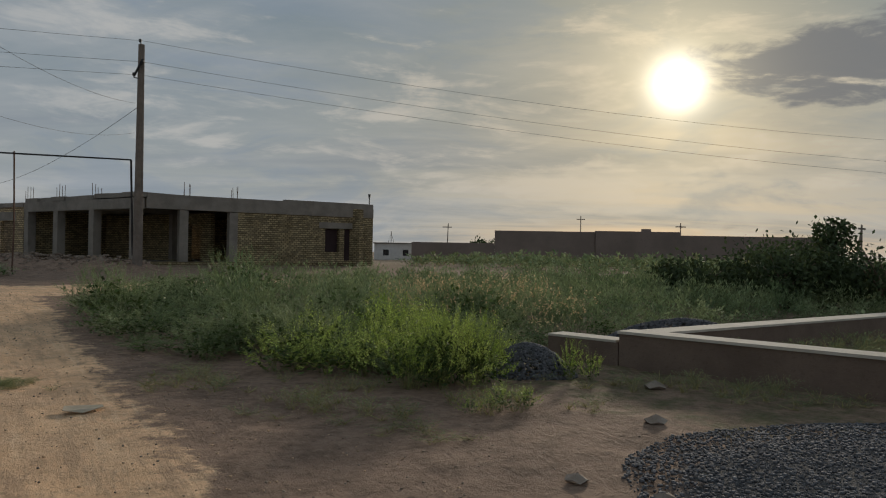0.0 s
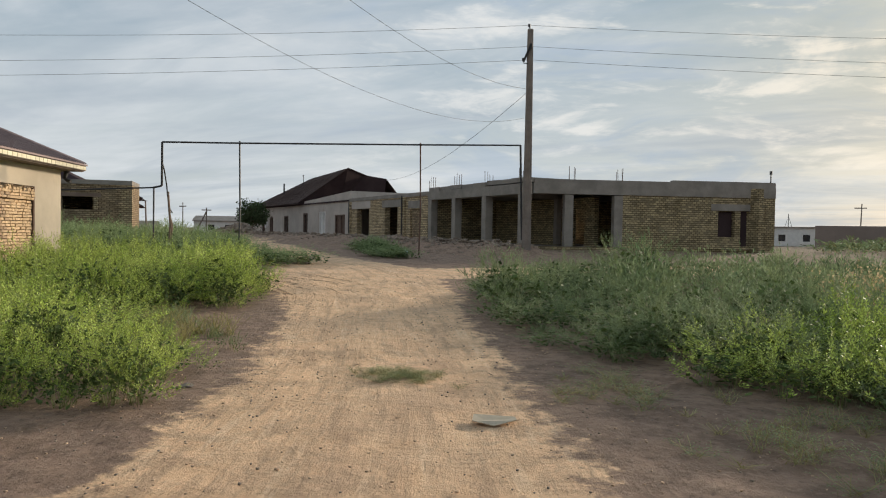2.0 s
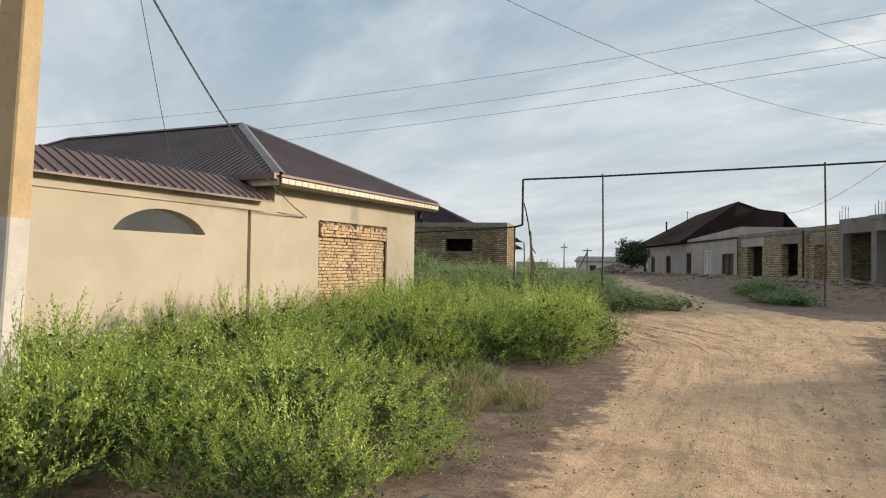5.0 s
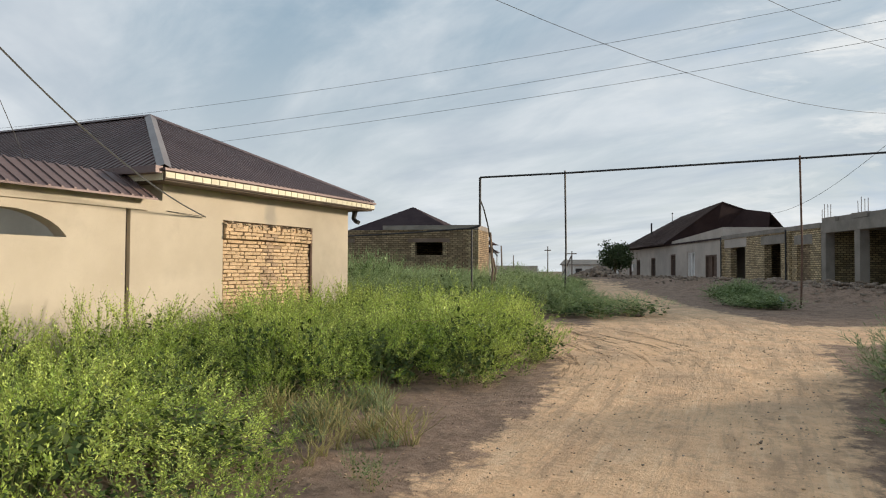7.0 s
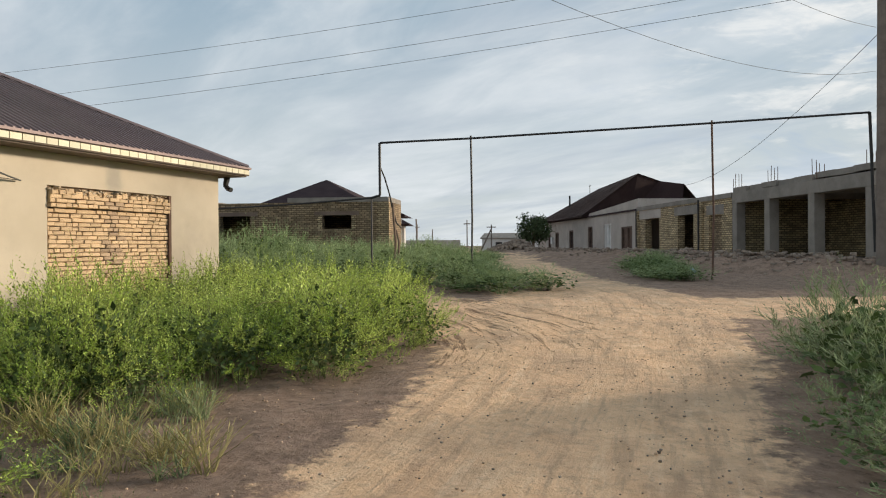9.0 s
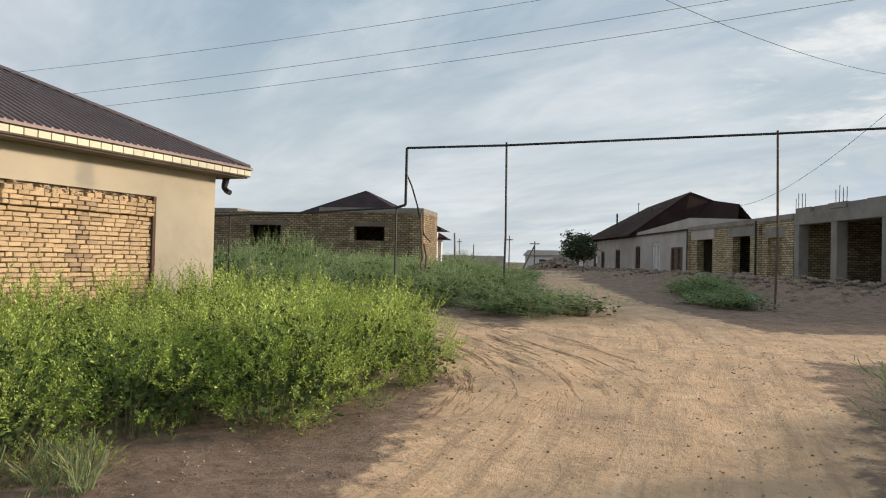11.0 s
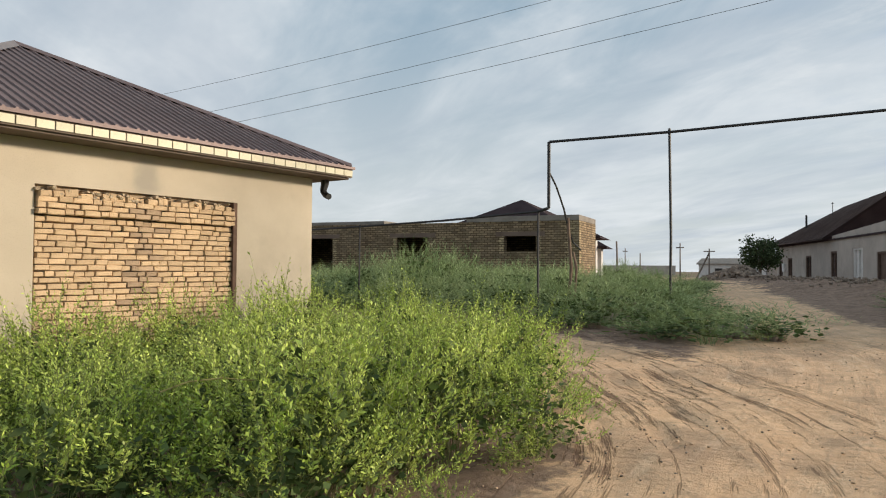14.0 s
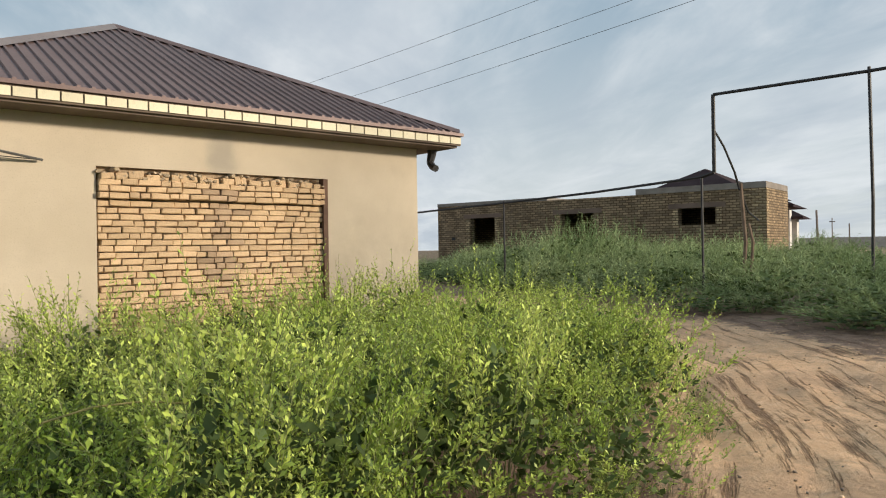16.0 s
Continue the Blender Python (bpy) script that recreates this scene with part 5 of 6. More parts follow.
# the bright weeds between the track and the house, in two banks with a gap of dry grass
BANK_NEAR = [(-6.72, 4.3), (-6.5, 5.6), (-6.05, 6.85), (-6.35, 7.6), (-7.3, 8.1), (-8.5, 8.75), (-9.3, 8.6), (-10.2, 8.0), (-11.3, 6.2), (-12.2, 4.8), (-10.6, 2.4), (-9.2, 0.3), (-8.0, -0.6), (-7.0, 1.2), (-6.8, 3.0)]
BANK_FAR = [(-10.35, 10.45), (-10.15, 11.9), (-10.55, 12.9), (-11.25, 13.9), (-12.1, 14.6), (-13.5, 15.15), (-15.3, 15.45), (-17.0, 15.5), (-18.6, 14.9), (-18.3, 13.5), (-16.8, 11.2), (-14.7, 8.3), (-13.2, 6.2), (-11.9, 5.3), (-10.8, 7.4), (-10.2, 8.6), (-9.9, 9.5)]
FRONT_BUSH = (-5.92, 6.2)


def clear_of_front(x, y, rng):
    return math.hypot(x - FRONT_BUSH[0], y - FRONT_BUSH[1]) > 1.0


scatter("weeds_near_track", spots_in(BANK_NEAR, 0.84, 1, 1.3, 0.62, 1.04, 0.8, clear_of_front, amp=0.36, inset=0.2) + [(-6.95, 4.35, 1.1, 1.0), (-7.2, 3.9, 1.0, 1.05), (-7.2, 4.75, 1.0, 1.08), (-7.1, 3.4, 1.0, 0.95)], BUSHY, (LEAF, STEM, LEAF_SHADE), "dense bright green leafy weeds beside the dirt track", "weeds", seed=1)
scatter("front_bush", [(FRONT_BUSH[0], FRONT_BUSH[1], 0.95, 0.78), (FRONT_BUSH[0] - 0.3, FRONT_BUSH[1] - 0.25, 0.75, 0.66), (FRONT_BUSH[0] + 0.2, FRONT_BUSH[1] + 0.15, 0.7, 0.62)], BUSHY, (LEAF, STEM, LEAF_SHADE), "low rounded bright green bush beside the dirt track", "bush", seed=5)
scatter("weeds_by_house", spots_in(BANK_FAR, 0.84, 2, 1.3, 0.66, 1.1, 1.0, amp=0.30, inset=0.14), BUSHY, (LEAF, STEM, LEAF_SHADE), "tall bright green weeds against the plastered house", "weeds", seed=2)

rng = random.Random(17)
EDGE = [(-6.72, 4.3), (-6.5, 5.6), (-6.05, 6.85), (-6.35, 7.6), (-7.3, 8.1), (-8.5, 8.8), (-9.6, 9.7), (-10.3, 10.45), (-10.1, 11.9), (-10.5, 12.9), (-11.2, 13.95), (-12.1, 14.7), (-13.5, 15.25), (-15.3, 15.6), (-17.0, 15.6)]
tufts = []
for (ax, ay), (bx, by) in zip(EDGE, EDGE[1:]):
    for _ in range(9):
        k = rng.random()
        tufts.append((ax + k * (bx - ax) - 0.22 + rng.gauss(0, 0.12), ay + k * (by - ay) - 0.1 + rng.gauss(0, 0.12), rng.uniform(0.22, 0.45), rng.uniform(0.12, 0.34)))
scatter("edge_tufts", tufts[::2], SMALL, (LEAF, STEM, LEAF_SHADE), "low ragged tufts at the foot of the weeds", "weeds", seed=18)

# the waste ground on the other side of the track
MEADOW = [(-7.6, 15.3), (-6.3, 13.7), (-5.1, 12.6), (-4.2, 11.6), (-2.4, 10.7), (-0.8, 9.7), (0.3, 9.4), (1.9, 10.3), (2.4, 12.2), (3.0, 14.0), (9.0, 19.0), (14.0, 21.0), (16.0, 33.0), (4.0, 33.0), (-4.5, 26.5), (-8.2, 21.0), (-8.3, 18.0)]


def not_on_branch(x, y, rng):
    return float(seg_distance(np.array(x), np.array(y), BRANCH)) > 0.4


def first_rows(x, y, rng):
    return (y < 15.5 or x < -5.0) and not_on_branch(x, y, rng)


def back_rows(x, y, rng):
    return y >= 15.2 and x >= -5.2 and not_on_branch(x, y, rng)


scatter("meadow_edge_weeds", spots_in(MEADOW, 1.0, 3, 1.5, 0.45, 0.9, 1.6, first_rows, amp=0.7, inset=0.25), HAZY, (LEAF_DULL, LEAF_DULL, LEAF_SHADE), "grey-green tufted weeds along the track", "weeds", seed=3)
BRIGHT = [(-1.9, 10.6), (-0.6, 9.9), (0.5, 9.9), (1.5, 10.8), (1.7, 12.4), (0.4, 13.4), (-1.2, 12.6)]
scatter("bright_meadow_weeds", spots_in(BRIGHT, 0.5, 4, 1.0, 0.55, 0.95, 0.8), SPIKY, (LEAF, STEM, LEAF_SHADE), "fresh green spiky weeds among the grey-green tufts", "weeds", seed=4)
scatter("meadow", spots_in(MEADOW, 0.72, 5, 1.35, 0.55, 0.95, 2.0, back_rows, amp=0.5), SOFT, (LEAF_DULL, LEAF_DULL), "overgrown waste ground of grey-green weeds", "weeds", seed=5)
FAR_MEADOW = [(16.0, 12.0), (30.0, 20.0), (40.0, 60.0), (-2.0, 64.0), (-3.0, 45.0), (8.0, 38.0), (16.0, 33.0), (14.0, 21.0), (9.5, 17.5)]
scatter("far_meadow", spots_in(FAR_MEADOW, 1.75, 6, 2.0, 0.6, 0.95, 3.0), FARISH, (LEAF_DULL, STRAW), "far weeds on the waste ground", "weeds", seed=6)
THISTLES = [(-0.8, 14.0), (2.6, 13.6), (4.2, 17.0), (3.0, 20.5), (-1.5, 20.0)]
scatter("dry_thistles", spots_in(THISTLES, 0.55, 7, 1.0, 0.85, 1.25, 1.0), THISTLE, (SEED, LEAF_DULL), "dry thistles with pale seed heads", "thistles", seed=7)

# weeds in front of the brick house
STRIP = [(-18.2, 18.3), (-15.5, 18.9), (-15.2, 19.8), (-17.8, 21.9), (-20.8, 23.0), (-25.5, 26.6), (-31.0, 31.0), (-35.2, 27.2), (-44.0, 17.6), (-41.0, 14.5), (-34.0, 13.0), (-28.0, 14.8), (-22.0, 17.3)]
scatter("weeds_before_brick_house", spots_in(STRIP, 1.15, 8, 1.65, 0.42, 0.88, 2.4, amp=0.6), WOOLLY, (LEAF_PALE, LEAF_PALE, LEAF_SHADE), "grey-green weeds in front of the brick house", "weeds", seed=8)
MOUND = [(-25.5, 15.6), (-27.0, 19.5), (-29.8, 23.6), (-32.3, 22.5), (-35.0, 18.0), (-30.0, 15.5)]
scatter("tall_feathery_shrubs", spots_in(MOUND, 1.05, 9, 1.7, 0.85, 1.55, 1.8), WOOLLY, (LEAF_PALE, LEAF_PALE, LEAF_SHADE), "tall feathery grey-green shrubs by the brick house", "shrubs", seed=9)
for k, (poly, high) in enumerate((([(-17.3, 27.6), (-19.2, 29.2), (-20.6, 29.0), (-19.4, 27.3), (-17.6, 26.6)], 0.7), ([(-15.0, 25.6), (-17.2, 26.4), (-17.4, 25.2), (-15.6, 24.6)], 0.5), ([(-23.5, 24.3), (-27.0, 26.5), (-33.0, 32.5), (-36.0, 35.5), (-34.0, 33.0), (-29.0, 28.5)], 0.6))):
    scatter("low_weeds", spots_in(poly, 0.5, 11 + k, 1.2, 0.35, high, 0.8), WOOLLY, (LEAF_PALE, LEAF_DULL, LEAF_SHADE), "low green weeds on the roadside bank", "weeds", seed=11 + k)

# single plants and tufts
scatter("shrub", [(0.85 + dx, 9.35 + dy, 0.85, h) for dx, dy, h in ((0, 0, 0.92), (0.36, 0.22, 0.86), (-0.36, -0.1, 0.82), (0.0, 0.35, 0.92), (0.5, 0.42, 0.7))], BUSHY, (LEAF, STEM, LEAF_SHADE), "rounded bright green shrub at the edge of the weeds", "shrub", kind="stuff", seed=21)
scatter("small_shrub", [(2.55, 10.2, 0.5, 0.5), (2.85, 10.35, 0.42, 0.4), (1.55, 8.05, 0.45, 0.28), (1.25, 7.95, 0.35, 0.2), (1.85, 8.2, 0.35, 0.22)], SPIKY, (LEAF, STEM, LEAF_SHADE), "small green shrubs beside the low foundation", "shrub", kind="stuff", seed=22)
scatter("dry_grass", [(-9.2 + 0.12 * i + 0.1 * math.sin(i * 5), 9.25 + 0.16 * math.sin(i * 2.3) + 0.07 * i, 1.1, 0.7 + 0.25 * math.sin(i)) for i in range(-7, 9)] + [(-8.0 - 0.2 * i, 8.7 + 0.2 * i, 0.9, 0.7) for i in range(4)], GRASS, (STRAW, STRAW), "tuft of dry yellowish grass between the weed banks", "grass", seed=23)
scatter("roadside_tuft", [(-7.3, 8.95, 0.36, 0.24), (-7.1, 8.85, 0.3, 0.2), (-7.5, 8.9, 0.3, 0.28)], SMALL, (LEAF_DULL, STRAW, LEAF_SHADE), "small weed tuft on the bare verge", "weeds", seed=24)
rng = random.Random(31)
scatter("track_grass", [(-4.43 + rng.gauss(0, 0.24), 8.8 + rng.gauss(0, 0.2), 0.4, rng.uniform(0.04, 0.10)) for _ in range(60)], TUFTY, (LEAF_DULL, STRAW), "flat patch of grass in the middle of the track", "grass", seed=25)
VERGE = [(-3.8, 9.6), (-1.0, 7.6), (1.2, 6.6), (3.0, 8.4), (6.5, 8.8), (8.0, 9.6), (3.4, 10.6), (0.0, 9.4), (-2.6, 10.6)]
scatter("verge_grass", spots_in(VERGE, 0.30, 32, 0.7, 0.1, 0.28, 0.6, lambda x, y, r: r.random() < 0.35 + 0.9 * float(lumps(np.array(x), np.array(y), 1.4, 90))), GRASS + TUFTY, (LEAF_DULL, STRAW), "sparse short grass on the bare verge", "grass", seed=26)
scatter("foundation_weeds", spots_in([(4.2, 12.4), (6.6, 10.6), (12.0, 14.0), (9.6, 15.6)], 0.6, 33, 0.9, 0.2, 0.5, 0.5), TUFTY, (LEAF_DULL, STRAW), "weeds inside the low foundation", "weeds", seed=27)
scatter("corner_grass", [(-8.7 + rng.uniform(-0.9, 0.5), 8.95 + rng.uniform(-0.4, 0.9), 0.9, rng.uniform(0.4, 0.8)) for _ in range(14)] + [(-9.9 + rng.uniform(-0.3, 0.3), 10.0 + rng.uniform(-0.4, 0.4), 0.9, rng.uniform(0.4, 0.8)) for _ in range(12)], GRASS, (STRAW, LEAF_DULL), "dry grass at the foot of the weeds", "grass", seed=28)


def leafy_tree(name, x, y, height, radius, label, mat, seed, low=0.25, count=2600, size=0.16):
    """A trunk with limbs and an uneven crown of many small leaves gathered in clumps."""
    rng = np.random.RandomState(seed)
    z = gz(x, y)
    t = thing(name, pose(x, y, z), label, "tree" if name == "tree" else "shrub")
    s = Shape().tube([(0, 0, -0.2), (0.05, 0.02, height * 0.3), (0.0, 0.08, height * 0.55)], 0.06 * radius + 0.03, 7, end=0.03 * radius + 0.02)
    part("trunk", s, TIMBER, t)
    tips = []
    for i in range(9):
        a, e = rng.uniform(0, 6.283), rng.uniform(0.3, 1.2)
        r = radius * rng.uniform(0.45, 0.85)
        tip = Vector((math.cos(a) * r * math.cos(e), math.sin(a) * r * math.cos(e), height * 0.5 + height * 0.38 * math.sin(e)))
        part("limb", Shape().tube([(0, 0.03, height * rng.uniform(0.12, 0.4)), tip * 0.5 + Vector((0, 0, height * 0.12)), tip], 0.03 * radius + 0.01, 5, end=0.008), TIMBER, t)
        tips.append(tip)
    n = 34
    u = rng.normal(0, 1, (n, 3))
    u /= np.linalg.norm(u, axis=1, keepdims=True)
    centre = u * rng.uniform(0.35, 0.86, (n, 1)) * np.array([radius, radius, height * (1 - low) / 2]) + np.array([0, 0, height * (1 + low) / 2])
    i = rng.randint(0, n, count)
    p = centre[i] + rng.normal(0, 1, (count, 3)) * radius * 0.13
    d = rng.normal(0, 1, (count, 3))
    d /= np.linalg.norm(d, axis=1, keepdims=True)
    w = np.cross(d, rng.normal(0, 1, (count, 3)))
    w /= np.linalg.norm(w, axis=1, keepdims=True)
    L, W = d * size, w * size * 0.28
    v = np.stack([p, p + L * 0.5 + W, p + L, p + L * 0.5 - W], 1).reshape(-1, 3)
    ob = new("crown", quad_mesh("crown", v, np.arange(len(v)).reshape(-1, 4), mat))
    ob.parent = t


leafy_tree("tree", -50.2, 51.4, 3.1, 1.7, "low round dark tree beside the grey house", LEAF_DARK, 1, 0.1, 4200, 0.2)
for k, (x, y, h, r) in enumerate(((8.6, 25.0, 1.4, 1.9), (11.0, 24.2, 2.1, 2.2), (13.6, 23.0, 2.3, 2.4), (16.4, 23.6, 2.2, 2.6), (12.4, 27.0, 2.1, 2.3), (19.0, 22.0, 2.2, 2.6))):
    leafy_tree("large_shrub", x, y, h, r, "dark overgrown shrub on the waste ground", LEAF_DARK, 40 + k, 0.0, 3600, 0.17)
leafy_tree("large_shrub", 13.2, 25.6, 3.0, 1.0, "taller leafy shrub rising over the thicket", LEAF_DARK, 50, 0.5, 700, 0.2)
for k, (x, y, h, r) in enumerate(((-72.0, 49.0, 2.6, 1.6), (-76.0, 46.0, 2.0, 2.4), (-70.0, 45.0, 1.8, 2.0), (-60.0, 40.0, 1.5, 1.8), (2.0, 98.0, 3.0, 2.4), (-66.0, 36.0, 1.5, 2.0))):
    leafy_tree("tree", x, y, h, r, "small dark tree far across the flat land", LEAF_DARK, 60 + k, 0.1, 900, 0.4)


# ---- the low foundation, gravel and stones ----
def build_foundation():
    f = thing("low_foundation", Matrix.Identity(4), "low unfinished strip foundation with a pale cement top", "foundation")
    corner, turn = Vector((3.45, 11.55, 0)), -41.0
    a = Matrix.Translation(corner) @ Matrix.Rotation(radians(turn), 4, "Z")
    b = Matrix.Translation(corner) @ Matrix.Rotation(radians(38), 4, "Z")
    part("beam", Shape().box(0.0, 9.0, 0.0, 0.42, -0.1, 0.70, a), MUD, f)
    part("beam", Shape().box(0.5, 12.0, -0.42, 0.0, -0.1, 0.70, b), MUD, f)
    part("beam", Shape().box(-1.3, -0.02, 0.0, 0.4, -0.1, 0.56, a), MUD, f)
    part("cement_cap", Shape().box(-0.02, 9.02, -0.025, 0.44, 0.704, 0.745, a), CEMENT, f, "pale cement capping")
    part("cement_cap", Shape().box(0.52, 12.02, -0.44, 0.02, 0.704, 0.742, b), CEMENT, f)
    part("cement_cap", Shape().box(-1.3, -0.05, -0.01, 0.42, 0.564, 0.60, a), CEMENT, f)


build_foundation()


def stone_shape(seed, flat=0.6):
    rng = np.random.RandomState(seed)
    p = np.array([(1, 0, 0), (-1, 0, 0), (0, 1, 0), (0, -1, 0), (0, 0, 1), (0, 0, -1), (0.65, 0.65, 0.3), (-0.65, 0.6, 0.35), (0.6, -0.65, 0.3), (-0.6, -0.65, 0.3)], float)
    p *= rng.uniform(0.72, 1.2, (len(p), 1))
    p[:, 2] *= flat
    return p


def build_gravel():
    """A low heap of grey gravel, and the loose stones of the bank and the verge."""
    rng = np.random.RandomState(8)
    cube = np.array([(x, y, z) for z in (-1, 1) for y in (-1, 1) for x in (-1, 1)], float)
    faces = np.array([(0, 2, 3, 1), (4, 5, 7, 6), (0, 1, 5, 4), (2, 6, 7, 3), (0, 4, 6, 2), (1, 3, 7, 5)])

    def stones(name, xy, size, lift, mat, label, category, flat=0.7):
        n = len(xy)
        z = ground_z(xy[:, 0], xy[:, 1]) + lift
        v = cube[None] * rng.uniform(0.5, 1.0, (n, 8, 1)) * (size * rng.uniform(0.5, 1.3, n))[:, None, None] * np.array([1, 0.8, flat])
        a = rng.uniform(0, 6.283, n)
        c, s = np.cos(a)[:, None], np.sin(a)[:, None]
        w = np.stack([v[..., 0] * c - v[..., 1] * s + xy[:, :1], v[..., 0] * s + v[..., 1] * c + xy[:, 1:2], v[..., 2] + z[:, None]], -1)
        q = faces[None] + 8 * np.arange(n)[:, None, None]
        tagged(new(name, quad_mesh(name, w.reshape(-1, 3), q.reshape(-1, 4), mat)), label, category, kind="stuff")

    def heap(n, cx, cy, rx, ry, hgt):
        r, a = np.sqrt(rng.uniform(0, 1, n)), rng.uniform(0, 6.283, n)
        xy = np.stack([cx + rx * r * np.cos(a), cy + ry * r * np.sin(a)], 1)
        return xy, hgt * (1 - r ** 2) ** 1.2 + 0.005

    xy, lift = heap(17000, 5.5, 5.7, 3.1, 2.4, 0.20)
    lift, xy = lift[xy[:, 0] < 5.8], xy[xy[:, 0] < 5.8]
    stones("gravel_heap", xy, 0.0145, lift, GRAVEL, "low spread heap of blue-grey gravel on the verge", "gravel")
    xy, lift = heap(3000, 2.0, 10.6, 0.7, 0.5, 0.45)
    stones("small_gravel_heap", xy, 0.022, lift, GRAVEL, "small heap of grey gravel behind the shrub", "gravel")
    xy, lift = heap(3000, 5.2, 14.6, 1.6, 0.6, 0.5)
    stones("far_gravel_heap", xy, 0.03, lift, GRAVEL, "grey gravel heap behind the foundation", "gravel")
    t = rng.uniform(0, 1, 1500)
    line = np.array([(a, b) for a, b, _ in BANK])
    k = np.minimum((t * (len(line) - 1)).astype(int), len(line) - 2)
    f = t * (len(line) - 1) - k
    xy = line[k] + (line[k + 1] - line[k]) * f[:, None] + rng.normal(0, 0.9, (1500, 2))
    stones("bank_rubble", xy, 0.075, 0.02, RUBBLE, "broken earth and brick rubble on the bank before the shops", "rubble")
    xy = np.stack([rng.uniform(-12, 4, 2600), rng.uniform(3, 20, 2600)], 1)
    road = seg_distance(xy[:, 0], xy[:, 1], ROAD)
    xy = xy[(road > -1.0) & (road < 2.5) | (rng.uniform(0, 1, 2600) < 0.25)]
    stones("loose_pebbles", xy, 0.010, 0.002, RUBBLE, "loose pebbles and clods on the dirt", "stones")
    xy = np.stack([rng.uniform(-19, 4, 9000), rng.uniform(3, 22, 9000)], 1)
    road = np.minimum(seg_distance(xy[:, 0], xy[:, 1], ROAD), seg_distance(xy[:, 0], xy[:, 1], SIDE))
    xy = xy[(road < 1.6) & (np.abs(lumps(xy[:, 0], xy[:, 1], 0.9, 77)) > 0.16)]
    stones("dry_clods", xy, 0.011, 0.003, CLOD, "small dry clods of earth on the track", "earth", 0.55)
    xy, lift = heap(420, -46.0, 45.0, 3.0, 1.3, 0.8)
    stones("rubble_pile", xy, 0.16, lift, RUBBLE, "pile of pale broken bricks far down the road", "rubble")
    xy, lift = heap(120, -17.2, 20.6, 1.0, 0.5, 0.12)
    stones("road_rubble", xy, 0.07, lift, RUBBLE, "small scatter of rubble at the bend of the road", "rubble")


build_gravel()


def build_loose_things():
    for k, (x, y, r) in enumerate(((-6.0, 7.14, 0.075), (3.1, 7.75, 0.12), (2.05, 5.75, 0.10), (3.6, 9.9, 0.16), (6.1, 10.1, 0.13), (-6.4, 5.0, 0.05), (2.6, 5.4, 0.09), (3.3, 5.3, 0.08))):
        p = stone_shape(70 + k)
        me = bpy.data.meshes.new("stone")
        bm = bmesh.new()
        for q in p:
            bm.verts.new(q * r)
        bmesh.ops.convex_hull(bm, input=bm.verts)
        bm.to_mesh(me)
        bm.free()
        me.materials.append(STONE)
        ob = new("stone", me)
        ob.matrix_world = pose(x, y, gz(x, y) + r * 0.12, 0, 0, k * 47)
        tagged(ob, "brownish stone lying on the bare earth", "stone", "loose stones")
    # a bent sheet of card on the track
    s = Shape()
    z = gz(-2.72, 7.66)
    pts = [(-0.17, -0.12), (0.02, -0.15), (0.2, -0.04), (0.17, 0.1), (-0.02, 0.14), (-0.19, 0.08)]
    top = [(x, y, 0.022 + 0.035 * (x / 0.2) ** 2) for x, y in pts]
    s.prism([(x, y, zz - 0.006) for x, y, zz in top], top)
    single("cardboard_sheet", s, CARD, pose(-2.72, 7.66, z - 0.01, 0, 0, 20), "warped grey cardboard sheet lying on the track", "cardboard")
    p = stone_shape(99, 0.8)
    bm = bmesh.new()
    for q in p:
        bm.verts.new(q * 0.16)
    bmesh.ops.convex_hull(bm, input=bm.verts)
    me = bpy.data.meshes.new("plastic_bag")
    bm.to_mesh(me)
    bm.free()
    me.materials.append(BLUE_BAG)
    ob = new("plastic_bag", me)
    ob.matrix_world = pose(-16.3, 26.4, gz(-16.3, 26.4) + 0.1)
    tagged(ob, "crumpled pale blue plastic bag in the roadside weeds", "bag")
    # a dead branch lying over the weeds
    single("dead_branch", Shape().tube([(-11.0, 11.2, 1.12), (-11.15, 11.35, 1.15), (-11.25, 11.55, 1.15), (-11.3, 11.75, 1.12)], 0.005, 5), STRAW, Matrix.Identity(4), "thin pale dead branch lying over the weeds", "branch")


build_loose_things()


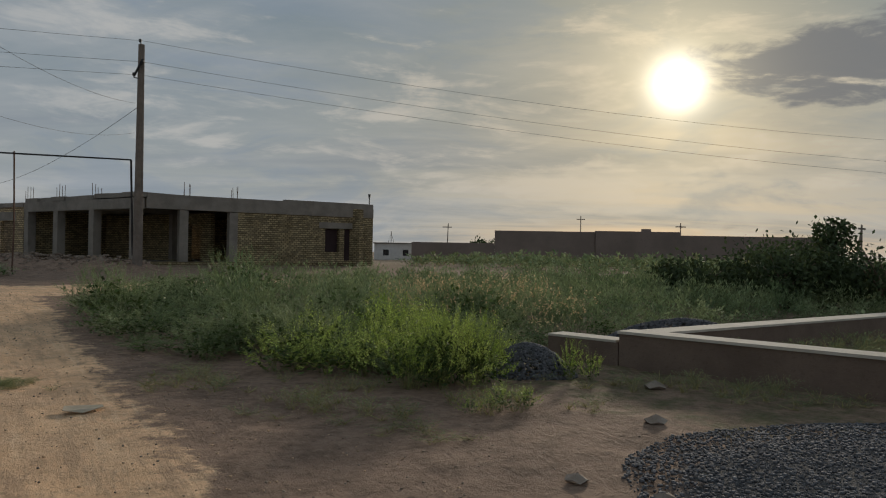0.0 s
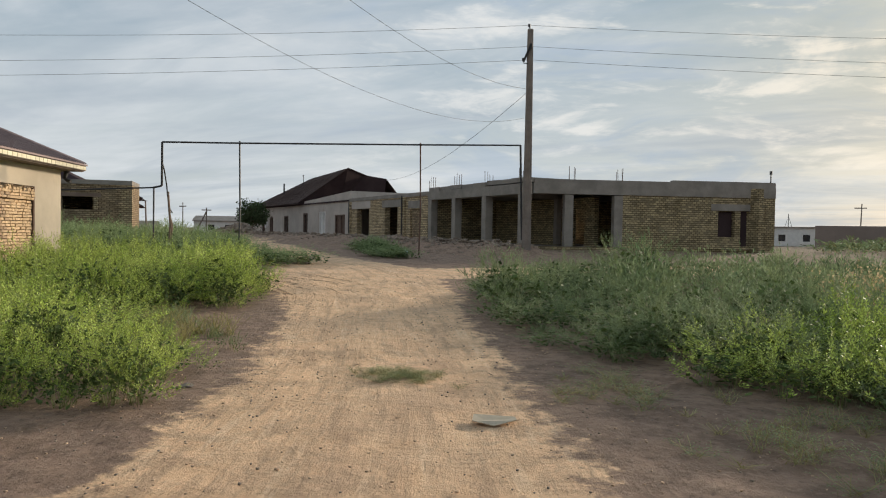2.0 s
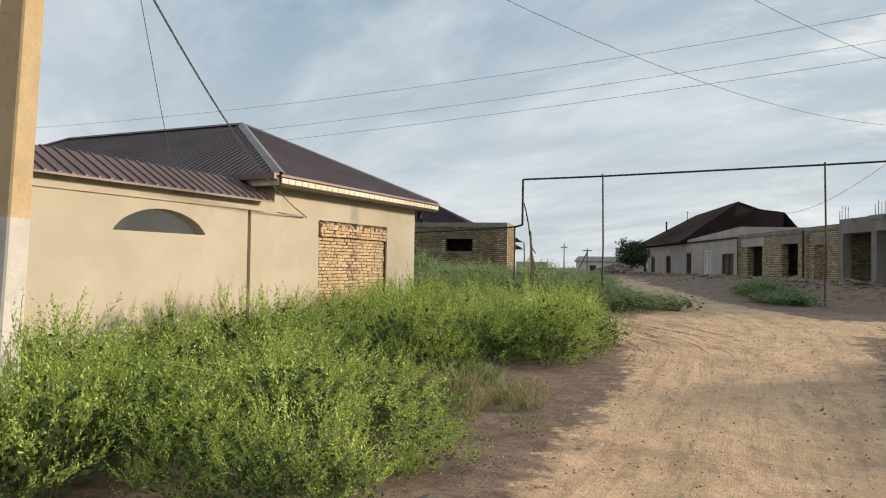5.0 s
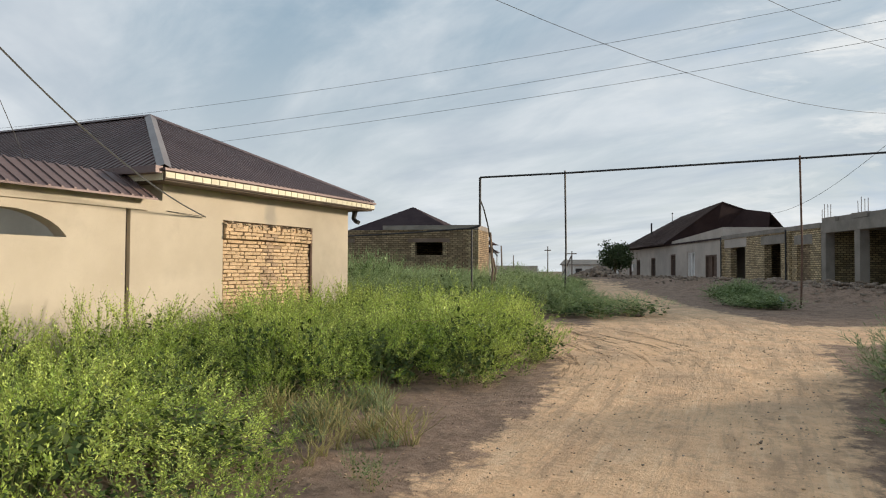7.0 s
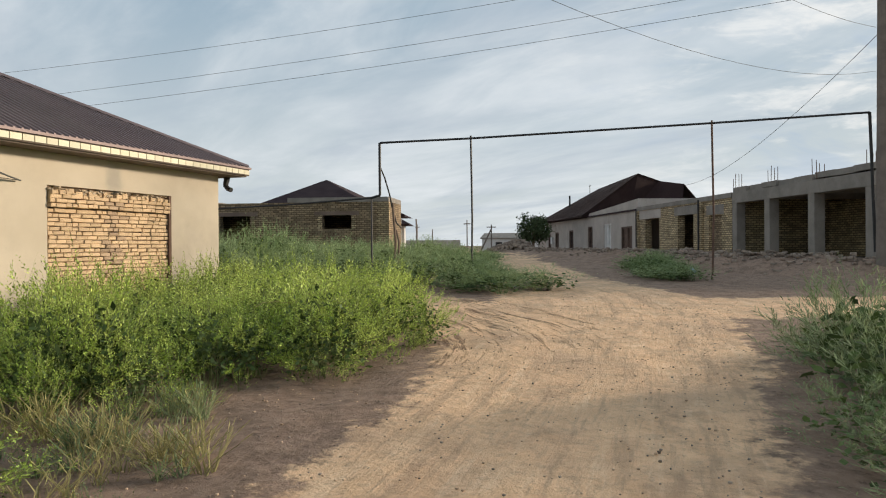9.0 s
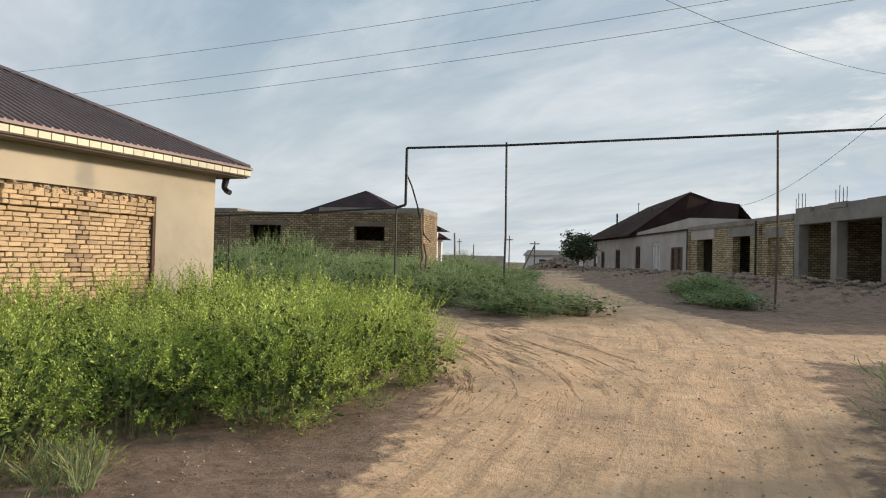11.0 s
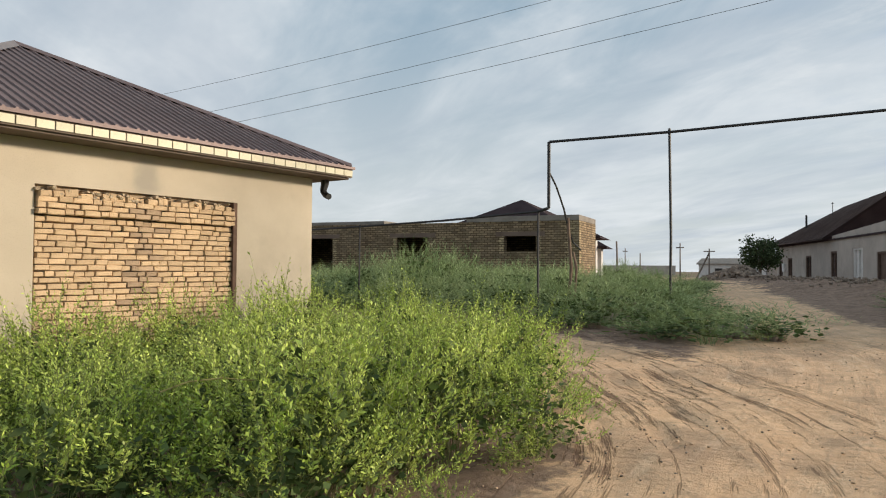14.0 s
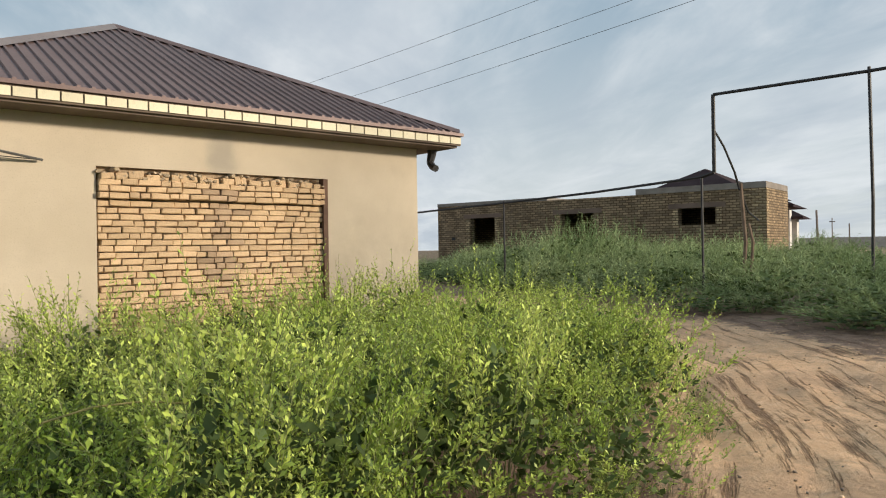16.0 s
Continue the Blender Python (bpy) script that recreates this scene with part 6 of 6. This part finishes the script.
# ---- far things ----
def build_far():
    b = thing("far_compound_wall", pose(0, 69.5, 1.0), "long low brown mud wall far across the waste ground", "wall")
    part("wall", Shape().box(2.9, 12.2, 0, 0.5, -0.5, 3.05), FAR_MUD, b)
    part("wall", Shape().box(12.22, 20.0, -0.2, 0.5, -0.5, 3.15), FAR_MUD, b)
    part("wall", Shape().box(20.02, 34.0, 0.0, 0.5, -0.5, 2.85), FAR_MUD, b)
    part("wall", Shape().box(-4.9, 2.88, 0.0, 0.5, -0.5, 1.85), FAR_MUD, b)
    part("chimney", Shape().box(16.5, 17.3, -0.15, 0.4, 3.152, 3.4), FAR_MUD, b)
    w = thing("far_white_house", pose(-9.2, 75.0, 1.0), "small whitewashed house far across the field", "house")
    part("wall", Shape().wall(0, 4.1, -0.5, 1.7, 0, 0.3, [(0.9, 1.5, 0.5, 1.1), (2.9, 3.5, 0.5, 1.1)]), DOOR_WHITE, w)
    part("body", Shape().box(0.02, 4.08, 0.31, 4.0, -0.5, 1.66), GLASS_DARK, w)
    part("roof", Shape().box(-0.1, 4.2, -0.15, 4.1, 1.71, 1.82), CONCRETE, w)
    part("aerial", Shape().tube([(1.6, 1, 1.8), (1.6, 1, 3.0)], 0.04, 4).tube([(1.3, 1, 1.8), (1.6, 1, 2.8), (1.9, 1, 1.8)], 0.03, 4), IRON, w)
    m = pose(-68.5, 65.5, 1.0, 0, 0, 40)
    w = thing("far_white_house", m, "small whitewashed house at the end of the road", "house")
    part("wall", Shape().wall(-4, 2.6, -0.5, 1.6, 0, 0.3, [(-2.4, -1.6, 0.5, 1.2), (-0.4, 0.4, -0.3, 1.2)]), DOOR_WHITE, w)
    part("body", Shape().box(-3.98, 2.58, 0.31, 5, -0.5, 1.55), GLASS_DARK, w)
    part("roof", Shape().prism([(-4.2, -0.2, 1.6), (2.8, -0.2, 1.6), (2.8, 5.2, 1.6), (-4.2, 5.2, 1.6)], [(-4.2, -0.2, 1.7), (2.8, -0.2, 1.7), (2.8, 2.5, 2.3), (-4.2, 2.5, 2.3)]), CONCRETE, w)
    part("annex", Shape().box(2.62, 5.6, 0.5, 5.0, -0.5, 2.2), WHITEWASH, w)
    for k, (x, y, h, lean) in enumerate(((-43.3, 34.9, 2.5, -0.15), (-61.3, 52.8, 3.3, 0.0), (-84.0, 62.0, 3.6, 0.0), (26.8, 54.6, 3.9, 0.0), (13.6, 89.4, 5.5, 0.0), (9.0, 78.0, 3.2, 0.0), (-2.0, 80.0, 4.0, 0.1), (-64.0, 50.5, 2.4, 0.0), (21.5, 75.0, 4.2, 0.0))):
        z = gz(x, y)
        q = thing("far_pole", pose(x, y, z), "thin far-off utility pole", "pole", "far poles")
        part("shaft", Shape().tube([(0, 0, -0.2), (lean, 0, h)], 0.07, 5, end=0.05), POLE, q)
        if k not in (0, 7):
            part("cross_arm", Shape().box(-0.5, 0.5, -0.04, 0.04, h - 0.45, h - 0.35), POLE, q)
    for x, y, s in ((-62.6, 57.0, 1.0), (28.4, 53.8, 1.2)):
        q = thing("braced_pole", pose(x, y, gz(x, y), 0, 0, 40), "far utility pole with a slanting brace", "pole")
        part("shaft", Shape().tube([(0, 0, -0.2), (0, 0, 2.9 * s)], 0.09, 5, end=0.06), POLE, q)
        part("brace", Shape().tube([(-1.3, 0, -0.2), (0, 0, 2.5 * s)], 0.08, 5), POLE, q)
        part("cross_arm", Shape().box(-0.5, 0.5, -0.05, 0.05, 2.6 * s, 2.7 * s), POLE, q)
    for k, (x, y, w, h) in enumerate(((-120, 75, 22, 1.3), (-105, 50, 30, 0.9), (-140, 95, 26, 2.0))):
        single("far_wall", Shape().box(-w / 2, w / 2, 0, 0.6, -0.5, h), WHITEWASH, pose(x, y, 1.05, 0, 0, 55), "low pale wall on the far plain", "wall", "far walls")


build_far()

# ---- the bricks of the closed opening ----
build_infill(house)
